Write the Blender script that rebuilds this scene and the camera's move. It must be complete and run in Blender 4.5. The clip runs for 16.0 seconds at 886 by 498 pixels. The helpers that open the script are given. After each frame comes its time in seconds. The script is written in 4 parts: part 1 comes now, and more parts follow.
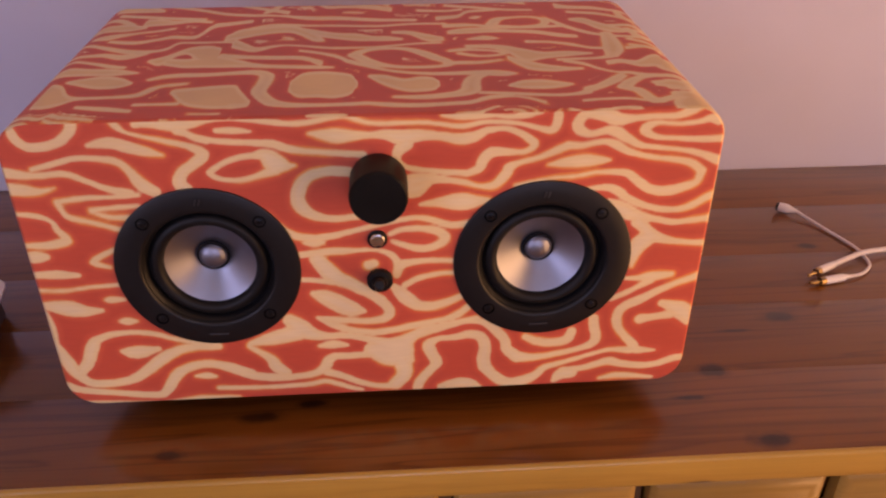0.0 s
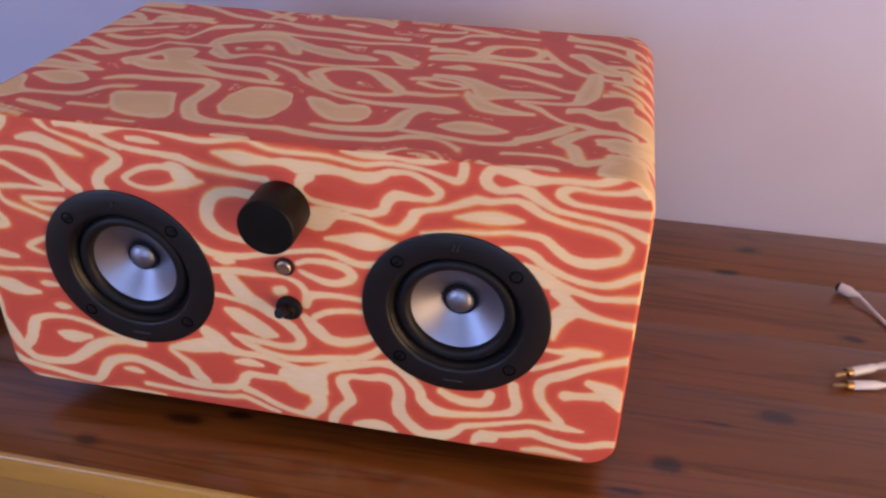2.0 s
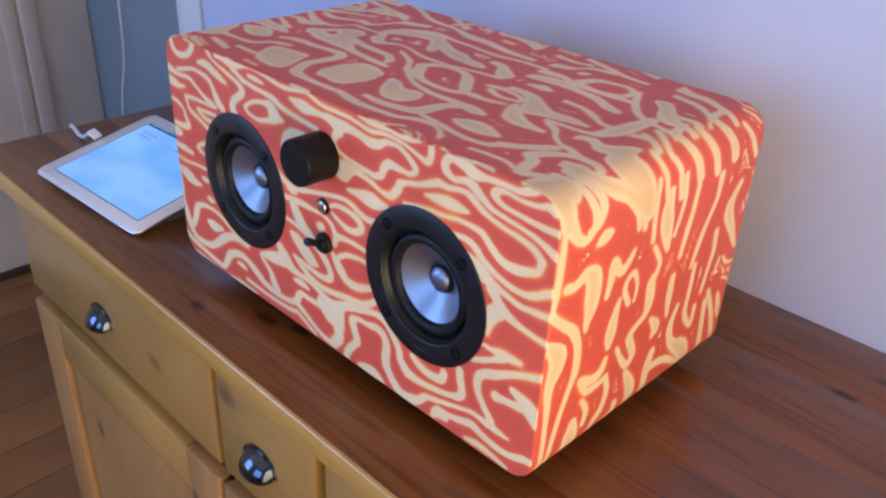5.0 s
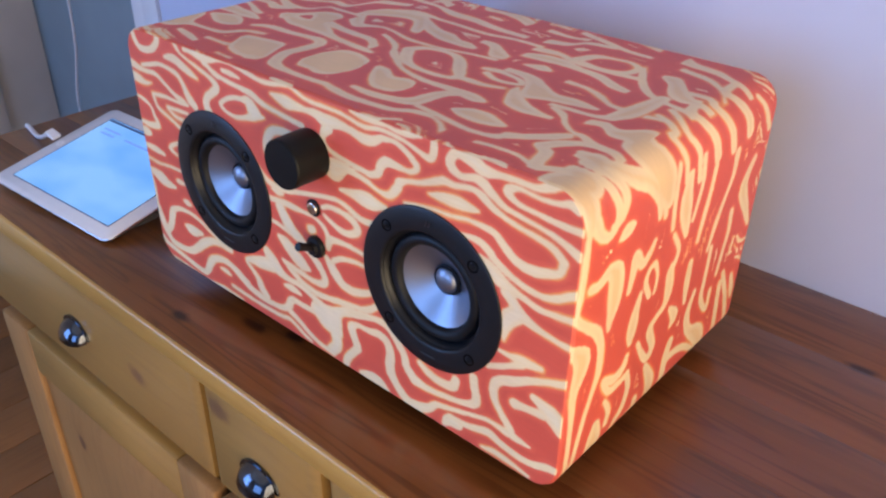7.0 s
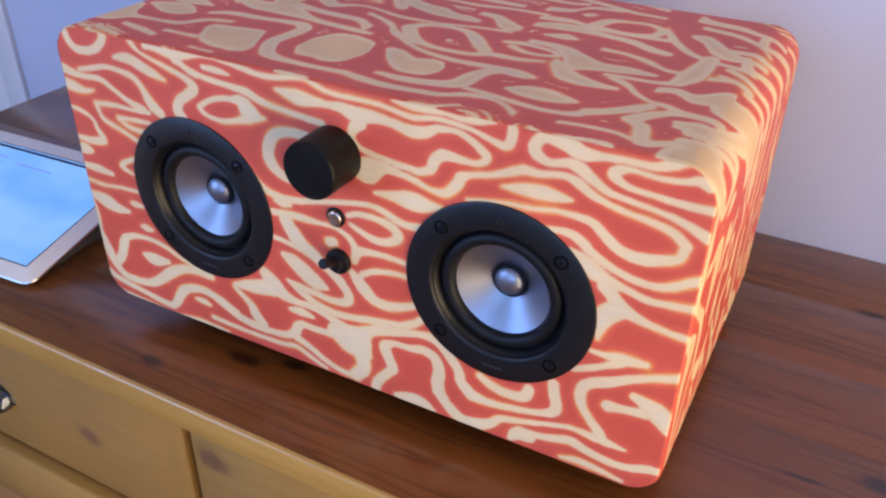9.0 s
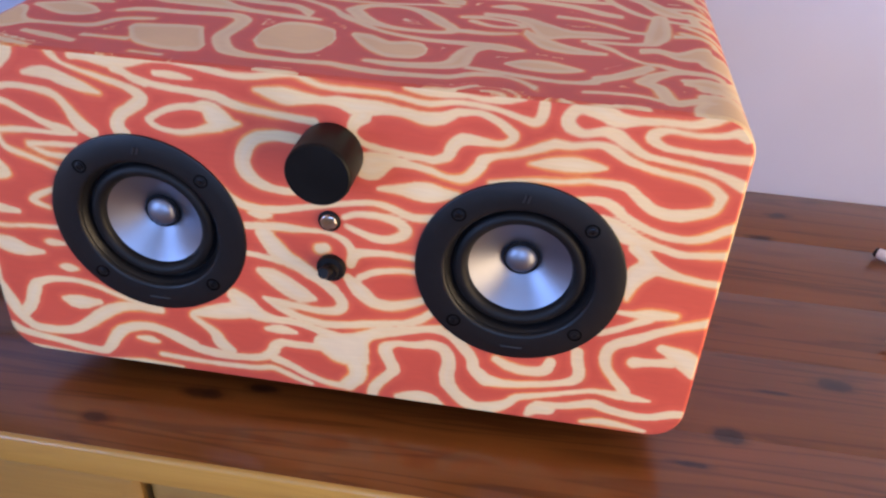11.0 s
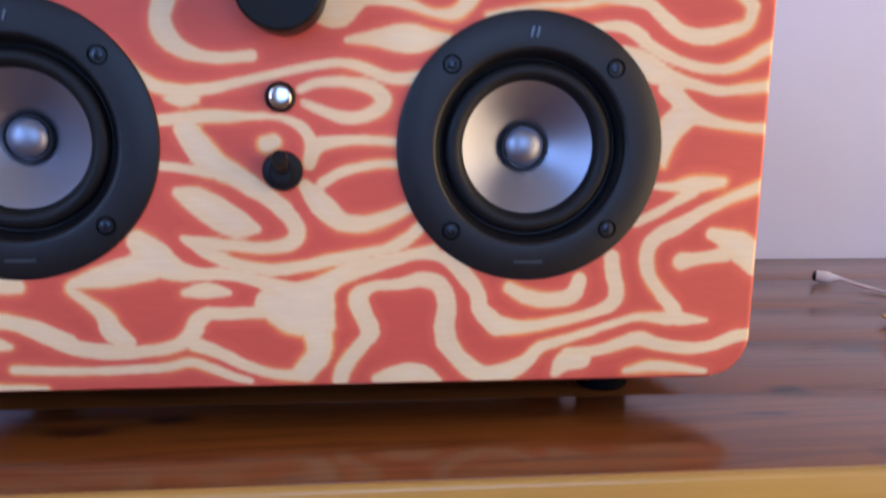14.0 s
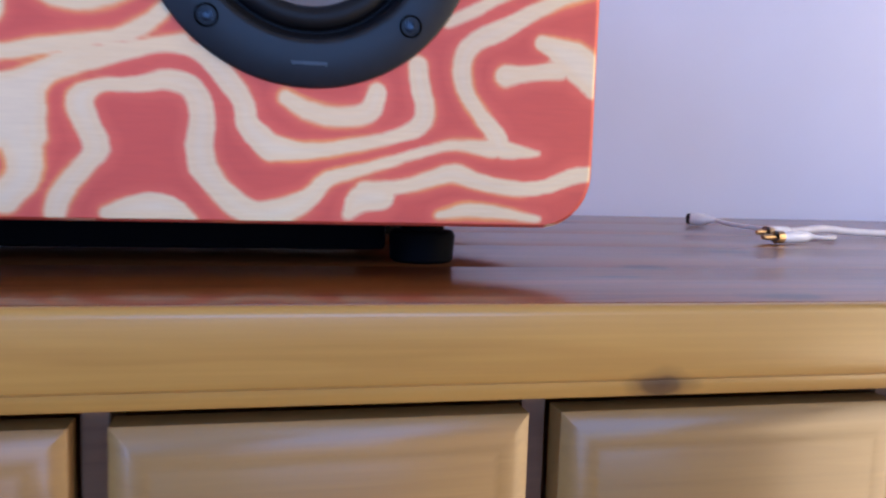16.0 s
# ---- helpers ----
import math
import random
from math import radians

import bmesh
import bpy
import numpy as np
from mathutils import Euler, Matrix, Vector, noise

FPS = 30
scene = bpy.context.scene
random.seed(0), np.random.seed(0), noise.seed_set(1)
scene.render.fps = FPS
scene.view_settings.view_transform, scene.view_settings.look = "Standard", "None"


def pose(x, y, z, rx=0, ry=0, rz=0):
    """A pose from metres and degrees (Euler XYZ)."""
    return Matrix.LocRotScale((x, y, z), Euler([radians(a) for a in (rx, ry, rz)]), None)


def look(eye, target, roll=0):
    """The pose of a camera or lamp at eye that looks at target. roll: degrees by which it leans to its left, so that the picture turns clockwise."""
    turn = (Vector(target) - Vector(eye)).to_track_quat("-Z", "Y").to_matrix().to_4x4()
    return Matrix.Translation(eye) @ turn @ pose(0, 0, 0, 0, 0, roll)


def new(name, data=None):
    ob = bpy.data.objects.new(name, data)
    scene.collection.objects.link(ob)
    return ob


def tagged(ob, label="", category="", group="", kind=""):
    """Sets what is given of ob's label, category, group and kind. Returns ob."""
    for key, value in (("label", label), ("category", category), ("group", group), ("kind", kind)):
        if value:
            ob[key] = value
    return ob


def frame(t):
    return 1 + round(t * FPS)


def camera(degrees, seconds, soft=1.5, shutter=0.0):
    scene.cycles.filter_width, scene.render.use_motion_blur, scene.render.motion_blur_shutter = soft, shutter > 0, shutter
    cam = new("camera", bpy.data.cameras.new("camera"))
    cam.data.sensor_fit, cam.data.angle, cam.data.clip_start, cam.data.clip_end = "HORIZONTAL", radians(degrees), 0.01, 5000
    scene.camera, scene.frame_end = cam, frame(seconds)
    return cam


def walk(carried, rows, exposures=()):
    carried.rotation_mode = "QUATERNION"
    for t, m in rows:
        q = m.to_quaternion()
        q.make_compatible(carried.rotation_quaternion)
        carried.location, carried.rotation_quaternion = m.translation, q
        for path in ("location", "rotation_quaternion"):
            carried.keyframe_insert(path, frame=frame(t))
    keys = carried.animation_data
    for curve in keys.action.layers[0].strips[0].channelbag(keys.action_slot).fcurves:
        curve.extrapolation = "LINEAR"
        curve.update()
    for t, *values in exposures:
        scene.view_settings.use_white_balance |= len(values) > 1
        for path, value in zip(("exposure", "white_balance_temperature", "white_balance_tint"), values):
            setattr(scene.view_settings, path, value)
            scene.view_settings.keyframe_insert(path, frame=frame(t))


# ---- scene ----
cam = camera(55.9, 16.0, soft=2.3, shutter=0.5)
PATH = [
    (0, (0.0203, -0.4436, 0.4025), (0.1362, 1.2610, -0.6371), 0.06),
    (0.5, (0.0423, -0.4398, 0.4000), (0.1139, 1.2686, -0.6375), -0.46),
    (1, (0.0728, -0.4285, 0.4024), (0.0719, 1.2788, -0.6392), -0.16),
    (1.5, (0.1255, -0.4102, 0.4065), (-0.0217, 1.2874, -0.6406), -0.03),
    (2, (0.1844, -0.3891, 0.4156), (-0.1499, 1.2715, -0.6477), 0.80),
    (2.5, (0.2561, -0.3697, 0.4058), (-0.3610, 1.2386, -0.6103), 1.00),
    (3, (0.3003, -0.3677, 0.4069), (-0.5057, 1.1554, -0.6083), 2.50),
    (3.5, (0.3464, -0.3562, 0.4089), (-0.6457, 1.0444, -0.6177), 2.37),
    (4, (0.4024, -0.3508, 0.4135), (-0.7367, 0.9577, -0.5816), 2.85),
    (4.5, (0.4447, -0.3391, 0.4122), (-0.7626, 0.9238, -0.5612), 2.88),
    (7, (0.3975, -0.3141, 0.4082), (-0.7241, 0.9765, -0.6292), 0.90),
    (7.5, (0.3591, -0.3129, 0.4071), (-0.6870, 1.0123, -0.6651), 0.61),
    (8, (0.3226, -0.3198, 0.3999), (-0.6412, 1.0614, -0.6787), 1.00),
    (8.5, (0.2918, -0.3310, 0.3883), (-0.5927, 1.1143, -0.6742), 1.18),
    (11, (0.1204, -0.3702, 0.3760), (-0.0964, 1.2893, -0.7189), 2.97),
    (11.5, (0.0913, -0.3690, 0.3642), (0.0169, 1.3271, -0.6931), 3.66),
    (12, (0.0787, -0.3791, 0.3567), (0.0753, 1.3482, -0.6515), 1.65),
    (12.5, (0.0688, -0.3677, 0.3214), (0.0976, 1.4461, -0.5208), -0.10),
    (13, (0.0620, -0.3273, 0.2939), (0.1178, 1.5170, -0.4777), -0.84),
    (13.5, (0.0480, -0.3358, 0.2183), (0.1763, 1.5854, -0.3225), 0.26),
    (14, (0.0396, -0.3481, 0.1425), (0.2495, 1.6077, -0.2195), 0.79),
    (14.5, (0.0286, -0.3486, 0.0944), (0.3536, 1.6085, -0.1585), 1.10),
    (15, (0.0427, -0.3535, 0.0811), (0.4276, 1.5892, -0.1974), 1.93),
    (15.5, (0.0724, -0.3313, 0.0595), (0.5095, 1.6044, -0.1892), 1.94),
    (16, (0.0982, -0.2903, 0.0411), (0.5250, 1.6525, -0.1674), 1.84),
]
walk(cam, [(t, look(eye, target, roll)) for t, eye, target, roll in PATH],
     [(0.0, -0.76, 8100, 40), (0.5, -0.76, 6250, 36), (1.0, -0.63, 5950, 32), (2.0, -0.56, 5850, 22), (3.0, -0.43, 5200, 14), (4.5, -0.29, 4750, 5), (7.0, -0.21, 4750, 5), (8.5, -0.20, 4850, 6), (11.0, -0.19, 5150, 10), (12.0, -0.15, 5250, 11), (13.0, -0.31, 5400, 11), (14.5, -0.36, 4850, 10), (16.0, -0.34, 4500, 9)])

# ---- light ----
world = bpy.data.worlds.new("sky")
scene.world = world
world.use_nodes = True
_wn = world.node_tree.nodes
_sky = _wn.new("ShaderNodeTexSky")
_sky.sky_type = "NISHITA"
_sky.sun_disc = False
_sky.sun_elevation, _sky.sun_rotation = radians(14), radians(75)
world.node_tree.links.new(_sky.outputs[0], _wn["Background"].inputs[0])
_wn["Background"].inputs[1].default_value = 0.1


def window_light(name, m, w, h, watts, colour):
    data = bpy.data.lights.new(name, "AREA")
    data.shape, data.size, data.size_y = "RECTANGLE", w, h
    data.energy, data.color = watts, colour
    ob = new(name, data)
    ob.matrix_world = m
    return ob


# room: x from LEFT to RIGHT, y from FRONT to BACK, z from FLOOR to CEIL; the sideboard's top is z = 0
LEFT, RIGHT, FRONT, BACK, FLOOR, CEIL = -1.69, 1.35, -2.6, 0.364, -0.79, 1.66
window_light("daylight_west", look((LEFT - 0.02, -1.90, 0.60), (0, 0, 0.2)), 1.00, 1.40, 35, (0.44, 0.60, 1.0))
window_light("daylight_front", look((0.30, FRONT - 0.02, 0.60), (0.22, 0, 0.4)), 1.44, 1.40, 27, (0.46, 0.62, 1.0))
window_light("daylight_side", look((RIGHT + 0.02, -0.52, 0.0), (0, -0.16, 0.06)), 1.28, 1.44, 41, (1.0, 0.62, 0.28))


# ---- materials ----
def material(name):
    m = bpy.data.materials.new(name)
    m.use_nodes = True
    nt = m.node_tree
    return m, nt, nt.nodes["Principled BSDF"]


def node(nt, kind, **values):
    n = nt.nodes.new(kind)
    for key, value in values.items():
        if key in n.inputs:
            n.inputs[key].default_value = value
    return n


def ramp(nt, fac, stops, smooth=False):
    n = nt.nodes.new("ShaderNodeValToRGB")
    if smooth:
        n.color_ramp.interpolation = "EASE"
    els = n.color_ramp.elements
    while len(els) < len(stops):
        els.new(0.5)
    for e, (p, c) in zip(els, stops):
        e.position, e.color = p, (*c, 1)
    nt.links.new(fac, n.inputs[0])
    return n.outputs[0]


def maths(nt, op, a, b=None, c=None):
    n = nt.nodes.new("ShaderNodeMath")
    n.operation = op
    for i, v in enumerate((a, b, c)):
        if v is None:
            continue
        if isinstance(v, (int, float)):
            n.inputs[i].default_value = v
        else:
            nt.links.new(v, n.inputs[i])
    return n.outputs[0]


def mixed(nt, fac, a, b, blend="MIX"):
    n = nt.nodes.new("ShaderNodeMix")
    n.data_type, n.blend_type = "RGBA", blend
    for i, v in ((0, fac), (6, a), (7, b)):
        if isinstance(v, (int, float)):
            n.inputs[i].default_value = v
        elif isinstance(v, tuple):
            n.inputs[i].default_value = (*v, 1)
        else:
            nt.links.new(v, n.inputs[i])
    return n.outputs[2]


def mapped(nt, vec, scale=(1, 1, 1), loc=(0, 0, 0), rot=(0, 0, 0)):
    n = nt.nodes.new("ShaderNodeMapping")
    n.inputs["Scale"].default_value, n.inputs["Location"].default_value, n.inputs["Rotation"].default_value = scale, loc, rot
    nt.links.new(vec, n.inputs[0])
    return n.outputs[0]


def noisy(nt, vec, scale, detail=2.0, rough=0.5, distortion=0.0):
    n = node(nt, "ShaderNodeTexNoise", Scale=scale, Detail=detail, Roughness=rough, Distortion=distortion)
    nt.links.new(vec, n.inputs["Vector"])
    return n


def bumped(nt, bsdf, height, strength=0.2, distance=0.001):
    n = node(nt, "ShaderNodeBump", Strength=strength, Distance=distance)
    nt.links.new(height, n.inputs["Height"])
    nt.links.new(n.outputs[0], bsdf.inputs["Normal"])


def coords(nt, which="Object"):
    return nt.nodes.new("ShaderNodeTexCoord").outputs[which]


def plain(name, colour, rough=0.5, metal=0.0, wear=0.08, scale=60, bump=0.0, coat=0.0, gloss=0.5):
    """A painted, moulded or metal surface with slight unevenness."""
    m, nt, b = material(name)
    v = coords(nt)
    n = noisy(nt, v, scale, 3)
    dark = tuple(c * (1 - 2 * wear) for c in colour)
    light = tuple(min(1, c * (1 + wear)) for c in colour)
    nt.links.new(ramp(nt, n.outputs[0], [(0.3, dark), (0.7, light)]), b.inputs["Base Color"])
    nt.links.new(maths(nt, "MULTIPLY_ADD", n.outputs[0], 0.16, rough - 0.08), b.inputs["Roughness"])
    b.inputs["Metallic"].default_value = metal
    b.inputs["Coat Weight"].default_value = coat
    b.inputs["Specular IOR Level"].default_value = gloss
    if bump:
        bumped(nt, b, noisy(nt, v, scale * 6, 2).outputs[0], bump, 0.0006)
    return m


RED, RED_DEEP, ORANGE, CREAM, CREAM_DIM = (0.70, 0.122, 0.064), (0.62, 0.096, 0.053), (0.83, 0.33, 0.078), (0.84, 0.65, 0.36), (0.83, 0.68, 0.43)


def veneer_inlaid(name, heart=None):
    """The front's dyed wood: the mesh carries, in millimetres, how far each spot lies from the nearest cream layer."""
    m, nt, b = material(name)
    uv, v = coords(nt, "UV"), coords(nt)
    depth = nt.nodes.new("ShaderNodeAttribute")
    depth.attribute_name = "layer"
    edge = noisy(nt, mapped(nt, uv, (120, 190, 1)), 1.0, 3, 0.6)
    spread = noisy(nt, mapped(nt, uv, (26, 40, 1), (4, 9, 0)), 1.0, 1)
    d = maths(nt, "ADD", depth.outputs["Fac"], maths(nt, "MULTIPLY_ADD", edge.outputs[0], 1.5, -1.0))
    soft = maths(nt, "MULTIPLY_ADD", spread.outputs[0], -0.13, 0.180)
    d = maths(nt, "MULTIPLY_ADD", d, soft, 0.5)
    sharp = ramp(nt, d, [(0.05, CREAM_DIM), (0.30, CREAM), (0.40, CREAM), (0.535, ORANGE), (0.69, RED), (1.0, RED_DEEP)])
    bland = ramp(nt, d, [(0.0, CREAM_DIM), (0.28, CREAM), (0.43, CREAM), (0.585, RED), (1.0, RED_DEEP)])
    tint = noisy(nt, mapped(nt, uv, (22, 30, 1), (1, 2, 0)), 1.0, 1)
    raw = depth.outputs["Fac"]
    colour = mixed(nt, ramp(nt, tint.outputs[0], [(0.44, (0, 0, 0)), (0.66, (1, 1, 1))]), bland, sharp)
    if heart:
        deep = maths(nt, "MULTIPLY_ADD", maths(nt, "ADD", raw, maths(nt, "MULTIPLY_ADD", edge.outputs[0], 2.0, -1.0)), -0.20, -0.15)
        colour = mixed(nt, ramp(nt, deep, [(0.15, (0, 0, 0)), (1.0, (0.85, 0.85, 0.85))]), colour, heart)
    fibre = noisy(nt, mapped(nt, uv, (70, 700, 1)), 1.0, 3, 0.6)
    cloud = noisy(nt, v, 16, 2)
    colour = mixed(nt, 1.0, colour, ramp(nt, fibre.outputs[0], [(0.25, (0.95, 0.94, 0.93)), (0.7, (1.03, 1.03, 1.03))]), "MULTIPLY")
    colour = mixed(nt, 0.6, colour, ramp(nt, cloud.outputs[0], [(0.3, (0.84, 0.82, 0.86)), (0.7, (1.1, 1.1, 1.05))]), "MULTIPLY")
    nt.links.new(colour, b.inputs["Base Color"])
    nt.links.new(maths(nt, "MULTIPLY_ADD", fibre.outputs[0], 0.2, 0.40), b.inputs["Roughness"])
    bumped(nt, b, fibre.outputs[0], 0.10, 0.0004)
    return m


M_FRONT = veneer_inlaid("dyed_veneer_front")
M_WRAP = veneer_inlaid("dyed_veneer_wrap", (0.78, 0.53, 0.24))


def pine(name, light, dark, knot, rough=0.4, axis=0, knots=(), coat=0.0, tint=0.35, ring=1.0, late_mix=0.4, gloss=0.5, coat_ior=1.5, coat_rough=0.22):
    """Pine boards, grain along the given axis, with a shade for every board."""
    m, nt, b = material(name)
    v = coords(nt)
    info = nt.nodes.new("ShaderNodeObjectInfo")
    seed = nt.nodes.new("ShaderNodeVectorMath")
    seed.operation = "MULTIPLY_ADD"
    nt.links.new(info.outputs["Random"], seed.inputs[0])
    seed.inputs[1].default_value = (3.7, 5.1, 2.3)
    nt.links.new(v, seed.inputs[2])
    along, across = 1.6, 26.0
    scale = [across] * 3
    scale[axis] = along
    wide = noisy(nt, mapped(nt, seed.outputs[0], tuple(scale)), 1.0, 3, 0.55, 0.7)
    scale = [420.0] * 3
    scale[axis] = 9.0
    fine = noisy(nt, mapped(nt, seed.outputs[0], tuple(scale)), 1.0, 3, 0.6)
    rings = maths(nt, "FRACT", maths(nt, "MULTIPLY", wide.outputs[0], 7.0 * ring))
    late = ramp(nt, rings, [(0.0, (0.3, 0.3, 0.3)), (0.55, (0.05, 0.05, 0.05)), (0.9, (0.9, 0.9, 0.9)), (1.0, (0.3, 0.3, 0.3))])
    colour = mixed(nt, maths(nt, "MULTIPLY", late, late_mix), light, dark)
    colour = mixed(nt, 0.8, colour, ramp(nt, fine.outputs[0], [(0.3, (0.91, 0.90, 0.89)), (0.7, (1.05, 1.05, 1.05))]), "MULTIPLY")
    shade = ramp(nt, info.outputs["Random"], [(0.0, (1 - tint, 1 - tint, 1 - tint)), (0.5, (1, 1, 1)), (1.0, (1 + tint, 1 + tint, 1 + tint * 0.9))])
    colour = mixed(nt, 1.0, colour, shade, "MULTIPLY")
    stain = noisy(nt, v, 7, 2)
    colour = mixed(nt, 0.6, colour, ramp(nt, stain.outputs[0], [(0.3, (0.8, 0.78, 0.76)), (0.7, (1.12, 1.1, 1.08))]), "MULTIPLY")
    wob = noisy(nt, v, 60, 2)
    for place, size in knots:
        local = nt.nodes.new("ShaderNodeMapping")
        local.vector_type = "TEXTURE"
        local.inputs["Location"].default_value, local.inputs["Scale"].default_value = place, size
        nt.links.new(v, local.inputs[0])
        far = nt.nodes.new("ShaderNodeVectorMath")
        far.operation = "LENGTH"
        nt.links.new(local.outputs[0], far.inputs[0])
        d = maths(nt, "ADD", far.outputs["Value"], maths(nt, "MULTIPLY_ADD", wob.outputs[0], 0.9, -0.45))
        mask = ramp(nt, d, [(0.0, (0.95, 0.95, 0.95)), (0.45, (0.8, 0.8, 0.8)), (0.62, (0.4, 0.4, 0.4)), (1.0, (0, 0, 0))])
        colour = mixed(nt, mask, colour, knot)
    nt.links.new(colour, b.inputs["Base Color"])
    nt.links.new(maths(nt, "MULTIPLY_ADD", fine.outputs[0], 0.14, rough - 0.07), b.inputs["Roughness"])
    b.inputs["Specular IOR Level"].default_value = gloss
    b.inputs["Coat Weight"].default_value, b.inputs["Coat Roughness"].default_value = coat, coat_rough
    b.inputs["Coat IOR"].default_value = coat_ior
    bumped(nt, b, fine.outputs[0], 0.15, 0.0004)
    return m


KNOTS = [((0.254, 0.029, 0), (0.017, 0.010, 1)), ((0.333, 0.092, 0), (0.021, 0.010, 1)), ((0.270, -0.045, 0), (0.020, 0.010, 1)), ((-0.132, -0.034, 0), (0.014, 0.008, 1)),
         ((-0.076, 0.0, 0), (0.020, 0.008, 1)), ((-0.041, 0.011, 0), (0.015, 0.006, 1)), ((0.404, 0.2, 0), (0.014, 0.007, 1)), ((0.335, 0.322, 0), (0.016, 0.008, 1)),
         ((0.312, 0.278, 0), (0.015, 0.008, 1)), ((0.228, 0.0, 0), (0.018, 0.004, 1)), ((0.288, 0.076, 0), (0.020, 0.003, 1))]
M_TOP = pine("stained_pine", (0.166, 0.058, 0.0095), (0.068, 0.0212, 0.0040), (0.018, 0.007, 0.004), 0.34, 0, KNOTS, coat=0.68, tint=0.32, late_mix=0.75, gloss=0.2, coat_ior=1.6, coat_rough=0.19)
M_EDGE = pine("pine_lipping", (0.50, 0.30, 0.058), (0.35, 0.185, 0.033), (0.06, 0.035, 0.02), 0.40, 0, [((0.222, -0.052, -0.026), (0.014, 0.02, 0.008))], coat=0.8, tint=0.05)
M_PINE = pine("natural_pine", (0.35, 0.205, 0.043), (0.245, 0.130, 0.025), (0.15, 0.070, 0.026), 0.45, 0,
              [((-0.21, -0.047, -0.10), (0.018, 0.02, 0.012)), ((-0.078, -0.047, -0.060), (0.022, 0.02, 0.014)), ((-0.48, -0.047, -0.06), (0.01, 0.02, 0.006)), ((0.215, -0.047, -0.13), (0.012, 0.02, 0.009))], coat=0.7, tint=0.12, late_mix=0.28)
M_PINE_UP = pine("natural_pine_upright", (0.32, 0.172, 0.050), (0.19, 0.088, 0.022), (0.10, 0.045, 0.02), 0.45, 2,
                 [((-0.40, -0.044, -0.31), (0.010, 0.02, 0.018)), ((-0.30, -0.044, -0.42), (0.012, 0.02, 0.02)), ((-0.16, -0.044, -0.25), (0.010, 0.02, 0.02))], coat=0.15, tint=0.15)
M_INNER = pine("pine_carcass", (0.26, 0.14, 0.06), (0.16, 0.075, 0.03), (0.06, 0.03, 0.015), 0.6)
M_FLOOR = pine("floor_boards", (0.25, 0.112, 0.032), (0.15, 0.060, 0.016), (0.06, 0.025, 0.012), 0.45, 1, coat=0.05, tint=0.22)
M_BLACK = plain("black_basket", (0.0055, 0.006, 0.008), 0.42, wear=0.1, scale=400, bump=0.03, gloss=0.42)
M_RUBBER = plain("rubber_surround", (0.006, 0.006, 0.007), 0.5, wear=0.15, gloss=0.3)
M_KNOB = plain("black_knob", (0.005, 0.005, 0.005), 0.45, wear=0.15, gloss=0.2)
M_CONE = plain("aluminium_cone", (0.33, 0.345, 0.41), 0.43, 1.0, wear=0.05, scale=25)
M_SCREW = plain("black_screw", (0.004, 0.004, 0.005), 0.5, 0.0, gloss=0.3)
M_CHROME = plain("chrome", (0.72, 0.70, 0.66), 0.12, 1.0)
M_PULL = plain("pewter_pull", (0.11, 0.12, 0.15), 0.13, 1.0, wear=0.2, scale=90)
M_WALL = plain("white_wall", (0.606, 0.626, 0.765), 0.75, wear=0.03, scale=5, bump=0.12)
# unseen walls, darkened to cut the light bounced back into the room
M_UNSEEN_DIM = plain("unseen_wall_dimmed", (0.36, 0.34, 0.32), 0.8, wear=0.04, scale=5)
M_BEIGE = plain("beige_paint", (0.62, 0.55, 0.47), 0.6, wear=0.06, scale=5)
M_BLUE = plain("blue_grey_paint", (0.275, 0.33, 0.355), 0.7, wear=0.06, scale=5)
M_TRIM = plain("white_gloss", (0.78, 0.77, 0.77), 0.35, wear=0.03, scale=8)
# unseen ceiling; the warm tint is there to throw warm light downwards
M_CEIL = plain("ceiling_warm_bounce", (0.90, 0.75, 0.50), 0.8, wear=0.02, scale=4)
M_CASE = plain("white_plastic", (0.78, 0.76, 0.74), 0.22, wear=0.02, coat=0.4)
M_CORD = plain("white_cord", (0.72, 0.68, 0.66), 0.45, wear=0.05, scale=120)
M_GOLD = plain("gold_plating", (0.46, 0.32, 0.16), 0.3, 1.0)
# rubber of the feet, also the black of the shade block under the box
M_FOOT_SHADE = plain("black_rubber_and_shade", (0.003, 0.003, 0.0035), 0.6, wear=0.15, gloss=0.03)

# matt black in place of the shade inside countersunk screw holes
M_HOLE_SHADE = plain("screw_hole_shade", (0.001, 0.001, 0.001), 0.9, gloss=0.02)
M_HEAD = plain("screw_steel", (0.05, 0.055, 0.065), 0.3, 1.0)
M_SWITCH = plain("black_switch", (0.006, 0.006, 0.007), 0.5, 0.0, gloss=0.25)
M_EMBLEM = plain("dull_silver", (0.13, 0.13, 0.14), 0.35, 1.0)
M_BAR = plain("grey_print", (0.035, 0.04, 0.05), 0.4)
M_SCREEN, _nt, _b = material("lit_screen")
_v = coords(_nt)
_g = noisy(_nt, mapped(_nt, _v, (9, 16, 1)), 1.0, 2)
_col = ramp(_nt, _g.outputs[0], [(0.35, (0.30, 0.54, 1.0)), (0.6, (0.48, 0.70, 1.0))])
_nt.links.new(_col, _b.inputs["Emission Color"])
_b.inputs["Emission Strength"].default_value = 0.85
_b.inputs["Base Color"].default_value, _b.inputs["Roughness"].default_value = (0.02, 0.02, 0.03, 1), 0.08
M_TEXT, _nt, _b = material("screen_text")
_b.inputs["Emission Color"].default_value, _b.inputs["Emission Strength"].default_value = (0.36, 0.48, 1.0, 1), 0.72
_b.inputs["Base Color"].default_value = (0.05, 0.05, 0.08, 1)

